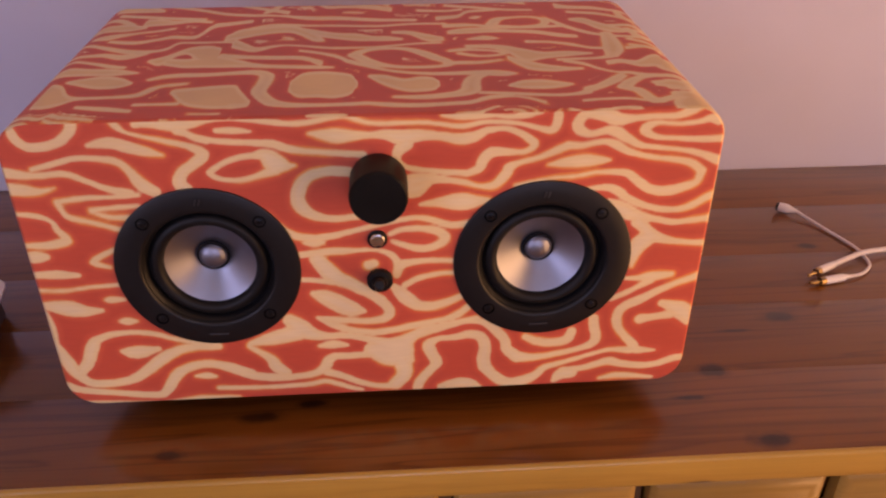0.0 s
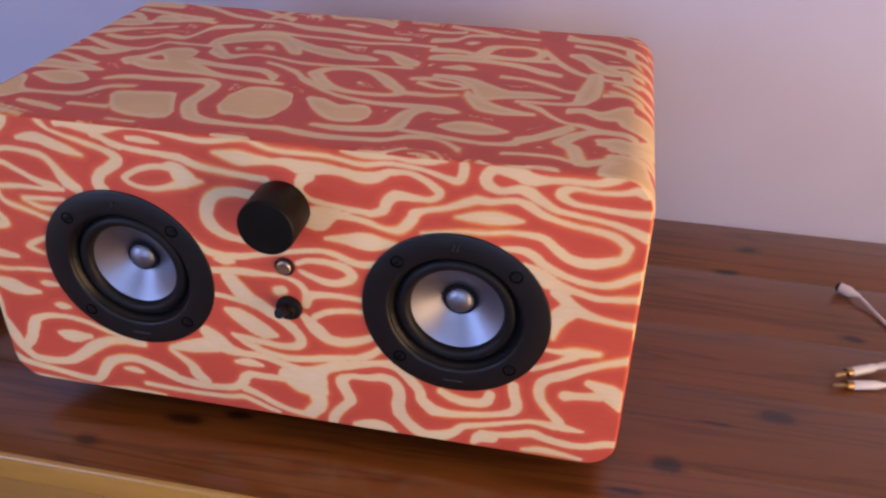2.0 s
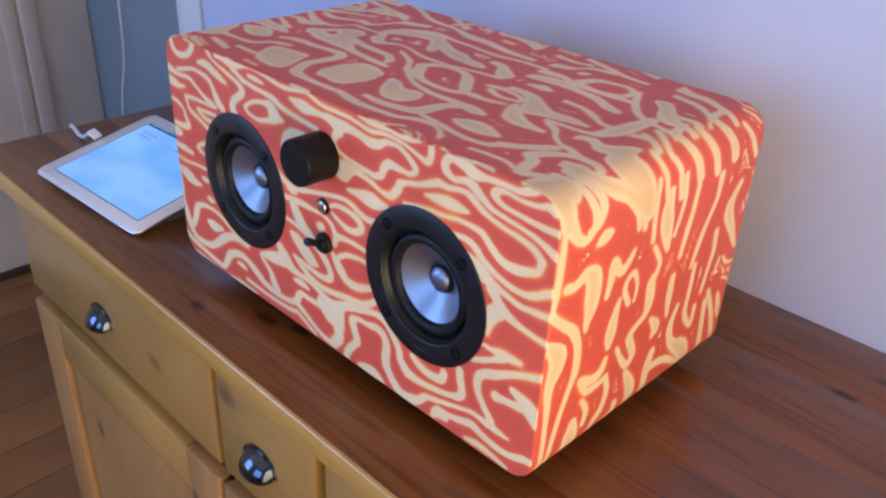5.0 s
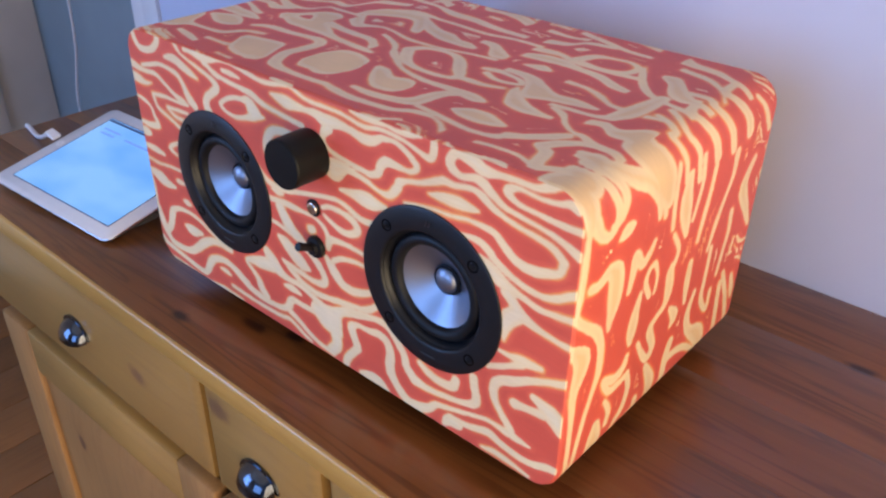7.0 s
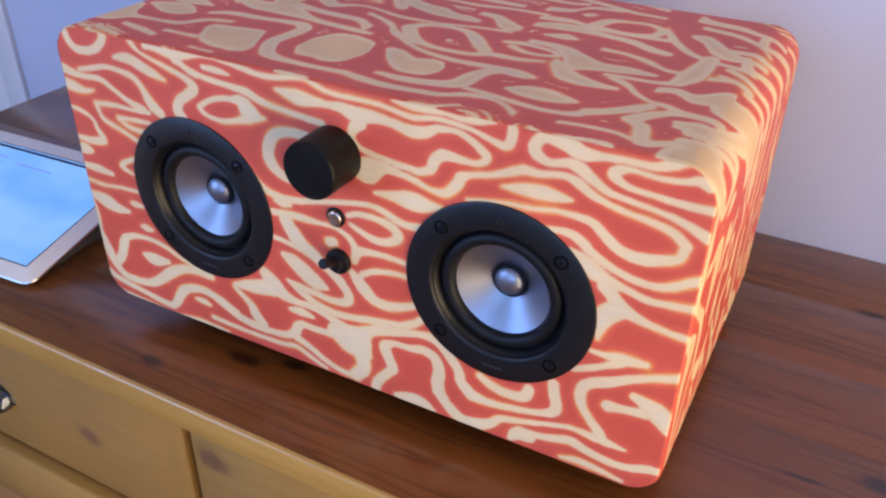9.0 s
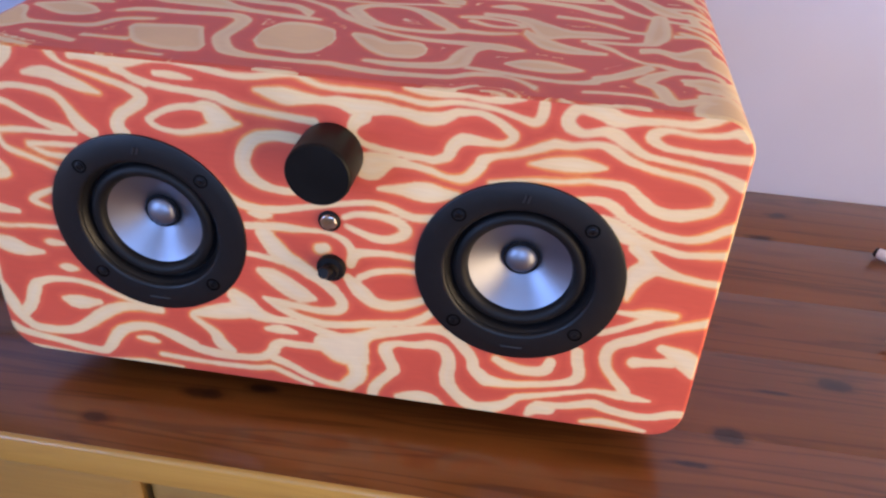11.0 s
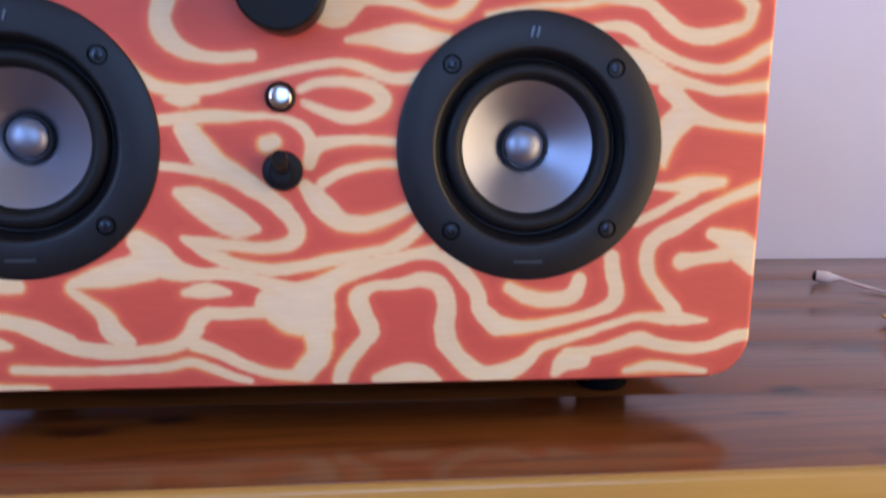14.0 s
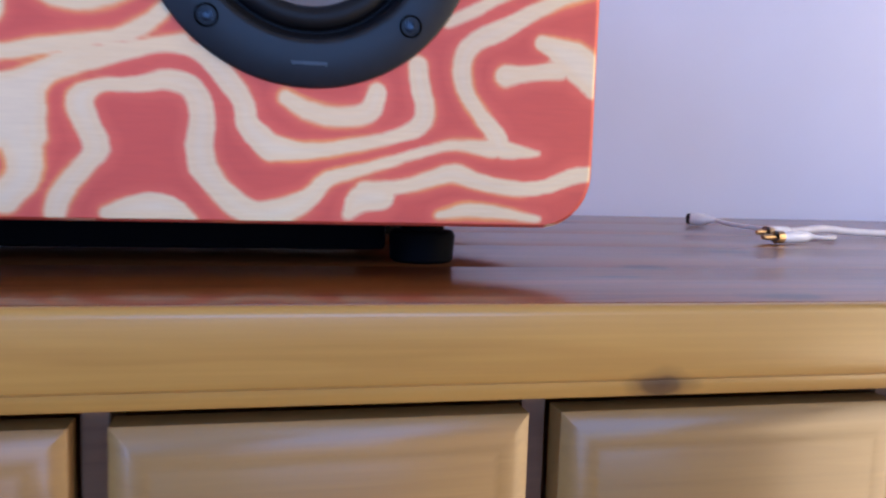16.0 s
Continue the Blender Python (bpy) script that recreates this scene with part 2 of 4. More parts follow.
# ---- mesh tools ----
def thing(name, at=(0, 0, 0), rz=0.0):
    ob = new(name)
    ob.matrix_world = pose(*at, 0, 0, rz)
    ob.empty_display_size = 0.05
    return ob


def finish(bm, smooth=True):
    bmesh.ops.recalc_face_normals(bm, faces=bm.faces)
    for f in bm.faces:
        f.smooth = smooth
    for e in bm.edges:
        e.smooth = len(e.link_faces) == 2 and e.calc_face_angle() < radians(38)


def part(name, bm, mat, parent=None, label="", smooth=True):
    finish(bm, smooth)
    data = bpy.data.meshes.new(name)
    bm.to_mesh(data)
    bm.free()
    data.materials.append(mat)
    ob = new(name, data)
    ob.parent = parent
    if label:
        tagged(ob, label)
    return ob


def block(x0, x1, y0, y1, z0, z1, bevel=0.0, bm=None):
    bm = bm or bmesh.new()
    vs = bmesh.ops.create_cube(bm, size=1.0)["verts"]
    for v in vs:
        v.co = Vector(((x0 + x1) / 2 + v.co.x * (x1 - x0), (y0 + y1) / 2 + v.co.y * (y1 - y0), (z0 + z1) / 2 + v.co.z * (z1 - z0)))
    if bevel:
        es = list({e for v in vs for e in v.link_edges})
        bmesh.ops.bevel(bm, geom=es, offset=bevel, segments=2, profile=0.5, affect="EDGES")
    return bm


def lathe(profile, steps=48, m=None, bm=None):
    """A turned solid about local z from rows of (radius, z)."""
    bm = bm or bmesh.new()
    m = m or Matrix()
    rings = []
    for r, z in profile:
        if r < 1e-6:
            rings.append([bm.verts.new(m @ Vector((0, 0, z)))])
        else:
            rings.append([bm.verts.new(m @ Vector((r * math.cos(2 * math.pi * k / steps), r * math.sin(2 * math.pi * k / steps), z))) for k in range(steps)])
    for a, b in zip(rings, rings[1:]):
        for k in range(steps):
            j = (k + 1) % steps
            if len(a) == 1 and len(b) == 1:
                continue
            if len(a) == 1:
                bm.faces.new((a[0], b[k], b[j]))
            elif len(b) == 1:
                bm.faces.new((a[k], a[j], b[0]))
            else:
                bm.faces.new((a[k], a[j], b[j], b[k]))
    return bm


def extrude_x(profile, x0, x1):
    """A closed profile of (y, z) drawn along x."""
    bm = bmesh.new()
    a = [bm.verts.new((x0, y, z)) for y, z in profile]
    b = [bm.verts.new((x1, y, z)) for y, z in profile]
    n = len(a)
    for k in range(n):
        bm.faces.new((a[k], a[(k + 1) % n], b[(k + 1) % n], b[k]))
    bm.faces.new(a)
    bm.faces.new(b[::-1])
    return bm


def smooth_line(points, per=8):
    pts = [Vector(p) for p in points]
    pts = [2 * pts[0] - pts[1]] + pts + [2 * pts[-1] - pts[-2]]
    out = []
    for k in range(1, len(pts) - 2):
        p0, p1, p2, p3 = pts[k - 1 : k + 3]
        for s in range(per):
            t = s / per
            out.append(0.5 * (2 * p1 + (p2 - p0) * t + (2 * p0 - 5 * p1 + 4 * p2 - p3) * t * t + (3 * p1 - p0 - 3 * p2 + p3) * t**3))
    return out + [pts[-2]]


def tube(points, radius, per=8, sides=10):
    line = smooth_line(points, per)
    bm = bmesh.new()
    rings, up = [], Vector((0, 0, 1))
    for k, p in enumerate(line):
        d = (line[min(k + 1, len(line) - 1)] - line[max(k - 1, 0)]).normalized()
        side = d.cross(up)
        side = side.normalized() if side.length > 1e-3 else Vector((1, 0, 0))
        top = side.cross(d).normalized()
        rings.append([bm.verts.new(p + radius * (math.cos(2 * math.pi * s / sides) * side + math.sin(2 * math.pi * s / sides) * top)) for s in range(sides)])
    for a, b in zip(rings, rings[1:]):
        for s in range(sides):
            bm.faces.new((a[s], a[(s + 1) % sides], b[(s + 1) % sides], b[s]))
    bm.faces.new(rings[0])
    bm.faces.new(rings[-1][::-1])
    return bm


def rounded_rect(x0, x1, z0, z1, r, seg=8):
    pts = []
    for cx, cz, a0 in ((x1 - r, z1 - r, 0), (x0 + r, z1 - r, 90), (x0 + r, z0 + r, 180), (x1 - r, z0 + r, 270)):
        for k in range(seg + 1):
            a = radians(a0 + 90 * k / seg)
            pts.append((cx + r * math.cos(a), cz + r * math.sin(a)))
    return pts


# ---- the room ----
def wall_with_opening(name, axis, at, thick, a0, a1, z0, z1, b0, b1, c0, c1, mat):
    """A wall across an axis, at .. at + thick, from a0 to a1, with an opening b0..b1 by c0..c1."""
    bm = bmesh.new()
    for u0, u1, w0, w1 in ((a0, b0, z0, z1), (b1, a1, z0, z1), (b0, b1, z0, c0), (b0, b1, c1, z1)):
        lo, hi = sorted((at, at + thick))
        if axis == "y":
            block(u0, u1, lo, hi, w0, w1, bm=bm)
        else:
            block(lo, hi, u0, u1, w0, w1, bm=bm)
    return tagged(part(name, bm, mat, smooth=False), "plain painted room wall with a window opening", "wall", kind="structure")


tagged(part("wall_north", block(-0.773, RIGHT, BACK, BACK + 0.12, FLOOR, CEIL), M_WALL), "white painted plaster wall behind the sideboard", "wall", kind="structure")
_bm = bmesh.new()
_prof = [(-0.836, BACK + 0.13), (-0.836, BACK - 0.010), (-0.828, BACK - 0.016), (-0.798, BACK - 0.016), (-0.788, BACK - 0.008), (-0.773, BACK - 0.006), (-0.773, BACK + 0.13)]
_lo = [_bm.verts.new((x, y, FLOOR)) for x, y in _prof]
_hi = [_bm.verts.new((x, y, CEIL)) for x, y in _prof]
for _k in range(len(_prof)):
    _j = (_k + 1) % len(_prof)
    _bm.faces.new((_lo[_k], _lo[_j], _hi[_j], _hi[_k]))
_bm.faces.new(_lo)
_bm.faces.new(_hi)
tagged(part("trim_1", _bm, M_TRIM), "white moulded door casing at the wall's end", "door casing", kind="structure")
wall_with_opening("wall_west", "x", LEFT, -0.2, FRONT, 0.56, FLOOR, CEIL, -2.40, -1.40, -0.10, 1.30, M_BEIGE)
_bm = block(LEFT, LEFT + 0.022, 0.390, 0.430, FLOOR + 0.09, CEIL, 0.008)
block(LEFT, LEFT + 0.010, 0.352, 0.384, FLOOR + 0.09, CEIL, 0.004, _bm)
tagged(part("trim_2", _bm, M_BEIGE), "beige upright moulding on the wall", "moulding", kind="structure")
tagged(part("baseboard_1", block(LEFT, LEFT + 0.014, FRONT, 0.56, FLOOR, FLOOR + 0.02, 0.003), plain("dark_base", (0.05, 0.035, 0.03), 0.5)), "thin dark strip along the foot of the wall", "baseboard", kind="structure")
tagged(part("wall_hall", block(LEFT - 0.2, -0.30, 0.562, 0.68, FLOOR, CEIL), M_BLUE), "blue-grey painted wall seen through the doorway", "wall", kind="structure")
tagged(part("wall_hall_east", block(-0.42, -0.30, BACK + 0.12, 0.56, FLOOR, CEIL), M_BLUE), "blue-grey side of the recess", "wall", kind="structure")
# south and east walls stay out of view; their dark colour deepens shade
wall_with_opening("wall_south", "y", FRONT, -0.14, LEFT - 0.2, RIGHT + 0.14, FLOOR, CEIL, -0.42, 1.02, -0.10, 1.30, M_UNSEEN_DIM)
wall_with_opening("wall_east", "x", RIGHT, 0.14, FRONT, BACK + 0.12, FLOOR, CEIL, -1.16, 0.12, -0.72, 0.72, M_UNSEEN_DIM)
tagged(part("ceiling", block(LEFT - 1.8, RIGHT + 0.14, FRONT - 0.14, 1.7, CEIL, CEIL + 0.1), M_CEIL), "ceiling out of view, tinted warm to bounce light down", "ceiling", kind="structure")

floor_ob = tagged(part("floor", block(LEFT - 1.8, RIGHT + 0.14, FRONT - 0.14, 1.7, FLOOR - 0.06, FLOOR - 0.012), M_INNER), "orange-brown wooden floor boards", "floor", kind="structure")


# ---- sideboard ----
TX0, TX1, TY0, TY1 = -0.607, 0.845, -0.058, 0.3635
side = tagged(thing("sideboard", (0, 0, FLOOR)), "pine sideboard with a red-brown stained top and cup-pull drawers", "sideboard")
_inv = Matrix.Translation((0, 0, -FLOOR))


def sb(name, bm, mat, parent=None, label="", smooth=True):
    """A piece of the sideboard, given in room places."""
    ob = part(name, bm, mat, parent or side, label, smooth)
    if not parent:
        ob.matrix_parent_inverse = _inv
    return ob


_edges = [-0.0555, 0.028, 0.112, 0.188, 0.276, TY1]
top = sb("tabletop", block(TX0, TX1, _edges[0], TY1, -0.022, -0.006), M_TOP, label="red-brown stained pine top of glued boards")
for _a, _b2 in zip(_edges, _edges[1:]):
    _pl = part("board", block(TX0, TX1, _a, _b2, -0.006, 0.0, 0.0003), M_TOP, top)
_nose = [(-0.0555, -0.0003)] + [(-0.0560 - 0.0030 * math.sin(radians(a)), -0.0033 + 0.0030 * math.cos(radians(a))) for a in range(0, 91, 15)] + [(-0.0590, -0.0200), (-0.0575, -0.0235), (-0.0545, -0.025), (-0.0545, -0.027), (-0.052, -0.0305), (-0.046, -0.0315), (-0.046, -0.0222), (-0.0555, -0.0222)]
sb("lipping", extrude_x(_nose, TX0, TX1), M_EDGE, label="paler rounded front edge")
CX0, CX1, CY0, CY1 = -0.552, 0.772, -0.030, 0.335
BASE = FLOOR + 0.09
for _x in (CX0, CX1 - 0.02):
    sb("side_panel", block(_x, _x + 0.02, CY0, CY1, FLOOR + 0.03, -0.022, 0.001), M_PINE_UP)
sb("back_panel", block(CX0 + 0.02, CX1 - 0.02, CY1 - 0.01, CY1, BASE, -0.022), M_INNER)
sb("bottom_panel", block(CX0 + 0.02, CX1 - 0.02, CY0 + 0.01, CY1 - 0.01, BASE, BASE + 0.02), M_INNER)
sb("top_rail", block(CX0 + 0.02, CX1 - 0.02, CY0, CY0 + 0.02, -0.036, -0.022), M_PINE)
sb("middle_rail", block(CX0 + 0.02, CX1 - 0.02, CY0, CY0 + 0.02, -0.178, -0.164), M_PINE)
sb("plinth", block(CX0 + 0.02, CX1 - 0.02, CY0 + 0.02, CY0 + 0.04, FLOOR + 0.0, BASE), M_PINE)
for _x in (CX0, CX1 - 0.05):
    for _y in (CY0 + 0.002, CY1 - 0.05):
        sb("foot", lathe([(0, FLOOR), (0.020, FLOOR), (0.026, FLOOR + 0.02), (0.028, FLOOR + 0.03), (0, FLOOR + 0.03)], 24, pose(_x + 0.03, _y + 0.028, 0)), M_PINE)


def panel_front(x0, x1, z0, z1, y, proud=0.016, edge=0.013, lip=0.005):
    """A drawer front: flat face, moulded edge, square back."""
    bm = bmesh.new()
    rows = []
    for inset, depth in ((0.0, 0.0), (0.0, proud - lip), (edge * 0.45, proud - lip * 0.35), (edge * 0.8, proud - lip * 0.25), (edge, proud)):
        rows.append([bm.verts.new((x, y - depth, z)) for x, z in ((x0 + inset, z0 + inset), (x1 - inset, z0 + inset), (x1 - inset, z1 - inset), (x0 + inset, z1 - inset))])
    for a, b in zip(rows, rows[1:]):
        for k in range(4):
            bm.faces.new((a[k], a[(k + 1) % 4], b[(k + 1) % 4], b[k]))
    bm.faces.new(rows[-1])
    bm.faces.new(rows[0][::-1])
    return bm


def cup_pull(x, y, z, parent):
    """A half-shell cup pull with a backplate and two pins."""
    bm = bmesh.new()
    W, H, D = 0.0205, 0.0155, 0.0155
    rows = []
    for i in range(9):
        a = math.pi * i / 8
        row = []
        for j in range(7):
            b = radians(90) * j / 6
            r = math.sin(a)
            row.append(bm.verts.new((x - W * math.cos(a), y - 0.002 - D * (r ** 0.7) * math.sin(b), z - 0.008 + H * (0.25 + 0.75 * r) * math.cos(b) - 0.004 * math.sin(b))))
        rows.append(row)
    for p, q in zip(rows, rows[1:]):
        for j in range(6):
            bm.faces.new((p[j], p[j + 1], q[j + 1], q[j]))
    bmesh.ops.remove_doubles(bm, verts=bm.verts, dist=1e-5)
    bmesh.ops.solidify(bm, geom=list(bm.faces), thickness=0.0016)
    pull = part("pull", bm, M_PULL, parent, "dark metal cup pull")
    flange = [(x + (W + 0.004) * math.cos(radians(a)), z - 0.008 + (H + 0.0035) * math.sin(radians(a))) for a in range(0, 181, 12)]
    bm = bmesh.new()
    f = [bm.verts.new((px, y - 0.0022, pz)) for px, pz in flange]
    g = [bm.verts.new((px, y + 0.0005, pz)) for px, pz in flange]
    n = len(f)
    for k in range(n):
        bm.faces.new((f[k], f[(k + 1) % n], g[(k + 1) % n], g[k]))
    bm.faces.new(f)
    bm.faces.new(g[::-1])
    part("backplate", bm, M_PULL, pull)


DRAWERS = [(-0.537, -0.108), (-0.100, 0.0445), (0.0555, 0.183), (0.194, 0.320), (0.331, 0.757)]
for _x0, _x1 in DRAWERS:
    _d = sb("drawer", panel_front(_x0, _x1, -0.164, -0.0385, CY0), M_PINE)
    _mid = (_x0 + _x1) / 2
    cup_pull(_mid, CY0 - 0.016, -0.098, _d)
    if _x1 < 0.7:
        sb("divider", block(_x1 + 0.0015, _x1 + 0.0095, CY0 + 0.001, CY0 + 0.03, -0.164, -0.036), M_INNER)


def panel_door(x0, x1, z0, z1):
    """A framed door with a raised, fielded panel."""
    y0, y1, w = CY0 - 0.016, CY0, 0.062
    door = sb("door", block(x0 + w - 0.004, x1 - w + 0.004, y0 + 0.007, y1, z0 + w - 0.004, z1 - w + 0.004), M_PINE_UP)
    for a, b in ((x0, x0 + w), (x1 - w, x1)):
        part("stile", block(a, b, y0, y1 - 0.0005, z0, z1, 0.003), M_PINE_UP, door)
    for a, b in ((z0, z0 + w), (z1 - w, z1)):
        part("rail", block(x0 + w, x1 - w, y0 + 0.0004, y1 - 0.0005, a, b, 0.003), M_PINE, door)
    part("raised_panel", panel_front(x0 + w + 0.012, x1 - w - 0.012, z0 + w + 0.012, z1 - w - 0.012, y0 + 0.0075, 0.006, 0.028, 0.005), M_PINE_UP, door)
    return door


for _x0, _x1 in ((-0.537, -0.108), (-0.100, 0.106), (0.112, 0.318), (0.330, 0.757)):
    panel_door(_x0, _x1, BASE + 0.004, -0.181)

# ---- loudspeaker ----
BX0, BX1, BZ0, BZ1, BD, BR = -0.201, 0.2175, 0.0180, 0.2222, 0.231, 0.020
speaker = tagged(thing("loudspeaker", (0.008, 0, 0)), "stereo loudspeaker box in red and cream swirled veneer", "loudspeaker")
_sinv = Matrix.Translation((-0.008, 0, 0))


def sp(name, bm, mat, parent=None, label="", smooth=True):
    ob = part(name, bm, mat, parent or speaker, label, smooth)
    if not parent:
        ob.matrix_parent_inverse = _sinv
    return ob


STREAKS = {"front": [], "round": []}
BANDS = []


def add_streak(kind, row):
    pts = np.array(row, float).reshape(-1, 3)
    STREAKS[kind].append(np.array([tuple(p) for p in smooth_line(pts.tolist(), 3)]))


def streak(*row):
    """A cream layer showing in the front: x, z and breadth along it, in millimetres."""
    add_streak("front", row)


def streak_round(*row):
    """A cream layer showing in the wrapped body: the way round (x on the top), the depth and breadth, in millimetres."""
    add_streak("round", row)


def band_round(*row):
    """A broad cream layer on the wrapped body that runs along the top: x, depth and breadth across it, in millimetres."""
    pts = np.array(row, float).reshape(-1, 3)
    line = np.array([tuple(p) for p in smooth_line(pts.tolist(), 3)])
    BANDS.append(line[np.argsort(line[:, 0])])


streak(-103, 220, 5.0,  -94, 219, 5.4,  -83, 221, 2.1,  -70, 222, 2.0,  -57, 221, 2.5,  -44, 219, 2.9,  -35, 218, 3.0,  -24, 219, 2.7,  -15, 221, 2.7,  -6, 222, 2.9,  3, 219, 2.7,  12, 217, 2.6,  30, 217, 2.5,  41, 217, 2.5)
streak(41, 217, 2.5,  52, 215, 2.5,  62, 214, 2.8,  73, 216, 2.3,  82, 216, 2.3,  93, 215, 2.3,  105, 212, 2.7,  113, 210, 4.3,  116, 213, 5.0,  117, 218, 4.7,  117, 223, 4.5)
streak(-99, 216, 5.9,  -93, 213, 3.0,  -85, 210, 3.2,  -72, 208, 2.9,  -58, 207, 3.4,  -47, 206, 4.5,  -39, 203, 4.5,  -30, 201, 3.6,  -21, 200, 3.3,  -10, 199, 3.3,  4, 198, 3.6)
streak(-78, 215, 2.3,  -69, 215, 3.8,  -59, 214, 1.4)
streak(-85, 189, 3.2,  -78, 194, 2.9,  -68, 198, 2.9,  -58, 199, 4.1,  -52, 199, 7.7,  -47, 194, 11.9,  -40, 192, 4.5,  -36, 192, 1.8)
streak(-47, 190, 7.2,  -55, 187, 3.6,  -66, 184, 3.0,  -75, 184, 2.4,  -82, 186, 2.9,  -85, 189, 3.2)
streak(-5, 187, 5.7,  -15, 188, 5.7,  -26, 186, 6.2,  -33, 180, 7.7,  -36, 171, 8.1,  -34, 164, 8.1,  -26, 158, 5.5,  -14, 156, 3.8,  -1, 157, 4.0)
streak(-26, 212, 1.8,  -19, 211, 5.9,  -10, 210, 9.0,  -1, 210, 5.9,  8, 210, 3.6,  17, 210, 5.7,  27, 208, 9.0,  38, 209, 6.3,  50, 208, 5.0,  60, 206, 6.5,  68, 207, 6.3,  76, 211, 3.8)
streak(76, 211, 3.8,  85, 212, 2.7,  93, 210, 3.3,  101, 205, 4.3,  104, 201, 4.3,  99, 197, 3.2,  89, 197, 4.0,  79, 197, 6.2,  74, 192, 6.0,  72, 187, 5.2,  65, 184, 3.8)
streak(65, 184, 3.8,  52, 185, 3.1,  38, 187, 2.7,  29, 189, 3.2,  24, 193, 3.8,  24, 199, 5.7,  29, 204, 8.1)
streak(29, 179, 9.5,  40, 181, 7.5,  52, 180, 3.8,  63, 178, 3.3,  73, 175, 3.2,  82, 176, 5.2,  88, 183, 6.2,  90, 187, 5.7,  96, 190, 3.3,  108, 193, 3.3,  117, 197, 4.5,  124, 200, 5.0)
streak(124, 200, 5.0,  133, 200, 3.3,  145, 202, 3.2,  152, 200, 4.8,  157, 197, 4.3,  164, 194, 3.3,  176, 191, 2.9,  191, 189, 3.3,  201, 186, 4.5,  207, 181, 5.0)
streak(207, 181, 5.0,  205, 174, 4.6,  196, 170, 5.8,  186, 168, 6.3,  176, 170, 5.5,  168, 176, 5.2,  161, 181, 4.3,  153, 182, 3.3,  142, 182, 2.7,  130, 180, 2.6,  115, 179, 2.1,  94, 175, 2.2)
streak(28, 176, 11.9,  34, 174, 10.0,  42, 179, 4.7)
streak(37, 164, 2.0,  49, 165, 6.0,  61, 165, 11.5,  71, 165, 7.1,  78, 166, 2.4)
streak(-56, 159, 5.1,  -50, 152, 5.5,  -42, 146, 5.0,  -32, 143, 4.7,  -17, 144, 4.1,  -5, 147, 3.2,  8, 150, 2.9,  21, 153, 2.9,  34, 155, 3.0,  44, 153, 4.1,  55, 149, 4.1,  69, 150, 4.7)
streak(50, 221, 1.8,  58, 221, 5.4,  67, 220, 4.1,  79, 220, 2.0,  91, 219, 2.5,  99, 221, 5.4,  107, 222, 2.7)
streak(143, 219, 7.7,  134, 220, 5.5,  129, 215, 5.9,  130, 210, 6.3,  137, 207, 3.6,  146, 209, 4.3,  152, 208, 6.2,  160, 203, 5.0,  168, 199, 3.3,  180, 197, 2.6,  195, 195, 2.6,  206, 192, 4.0,  216, 188, 5.5)
streak(142, 220, 8.1,  152, 216, 7.7,  161, 216, 4.1,  173, 217, 3.1,  186, 217, 3.6,  194, 220, 5.3,  200, 222, 3.2)
streak(216, 202, 4.3,  201, 202, 3.3,  187, 203, 2.5,  176, 204, 2.9,  169, 208, 5.2,  170, 211, 4.8,  177, 213, 2.5,  189, 212, 2.3,  200, 213, 2.7,  207, 215, 4.5,  212, 214, 5.9)
streak(113, 188, 1.2,  122, 189, 5.5,  134, 190, 8.1,  143, 190, 5.5,  150, 190, 1.5)
streak(136, 170, 2.4,  148, 172, 3.8,  157, 169, 5.4,  163, 164, 4.8,  173, 159, 3.8,  183, 156, 3.8,  196, 155, 3.8,  205, 158, 4.8,  215, 164, 5.0,  221, 167, 5.0)
streak(152, 161, 5.4,  161, 156, 10.5,  169, 152, 8.1,  181, 149, 4.3,  194, 146, 3.8,  206, 147, 3.8,  220, 149, 5.2)
streak(172, 147, 8.1,  178, 141, 7.2,  181, 136, 9.5,  175, 131, 11.9,  172, 122, 7.1,  172, 114, 2.0)
streak(180, 137, 9.5,  193, 133, 4.8,  205, 131, 3.5,  218, 130, 4.3)
streak(169, 105, 2.0,  177, 105, 3.8,  187, 106, 7.0,  199, 107, 4.0)
streak(161, 89, 3.0,  169, 93, 3.7,  178, 98, 3.5,  186, 103, 5.5)
streak(219, 106, 5.8,  206, 101, 4.5,  193, 95, 4.7,  181, 88, 6.5,  171, 83, 6.3,  167, 76, 6.5,  168, 67, 5.8,  173, 59, 5.0,  180, 51, 6.3,  183, 46, 6.1,  196, 45, 1.7)
streak(33, 21, 6.5,  35, 27, 6.6,  42, 36, 6.0,  46, 42, 7.6,  43, 50, 7.5,  41, 57, 8.1,  47, 62, 4.0,  59, 63, 4.7,  68, 65, 6.0,  76, 62, 7.1,  79, 54, 7.5,  78, 44, 8.5,  79, 37, 8.5)
streak(79, 37, 8.5,  85, 29, 7.5,  94, 22, 8.0,  104, 22, 8.5,  114, 27, 6.5,  121, 34, 4.7,  131, 37, 3.7,  144, 41, 3.2,  156, 45, 2.8,  166, 47, 3.2,  179, 46, 5.8)
streak(4, 69, 4.3,  18, 71, 4.3,  30, 73, 4.0,  42, 75, 3.0,  54, 79, 3.3,  63, 84, 4.5,  67, 88, 3.8)
streak(4, 55, 12.5,  18, 52, 22.5,  26, 60, 9.5,  32, 65, 5.4,  44, 69, 4.3,  56, 73, 4.0,  68, 76, 3.8,  78, 74, 5.0,  85, 68, 6.5,  92, 59, 6.2,  94, 51, 7.3,  101, 44, 8.5)
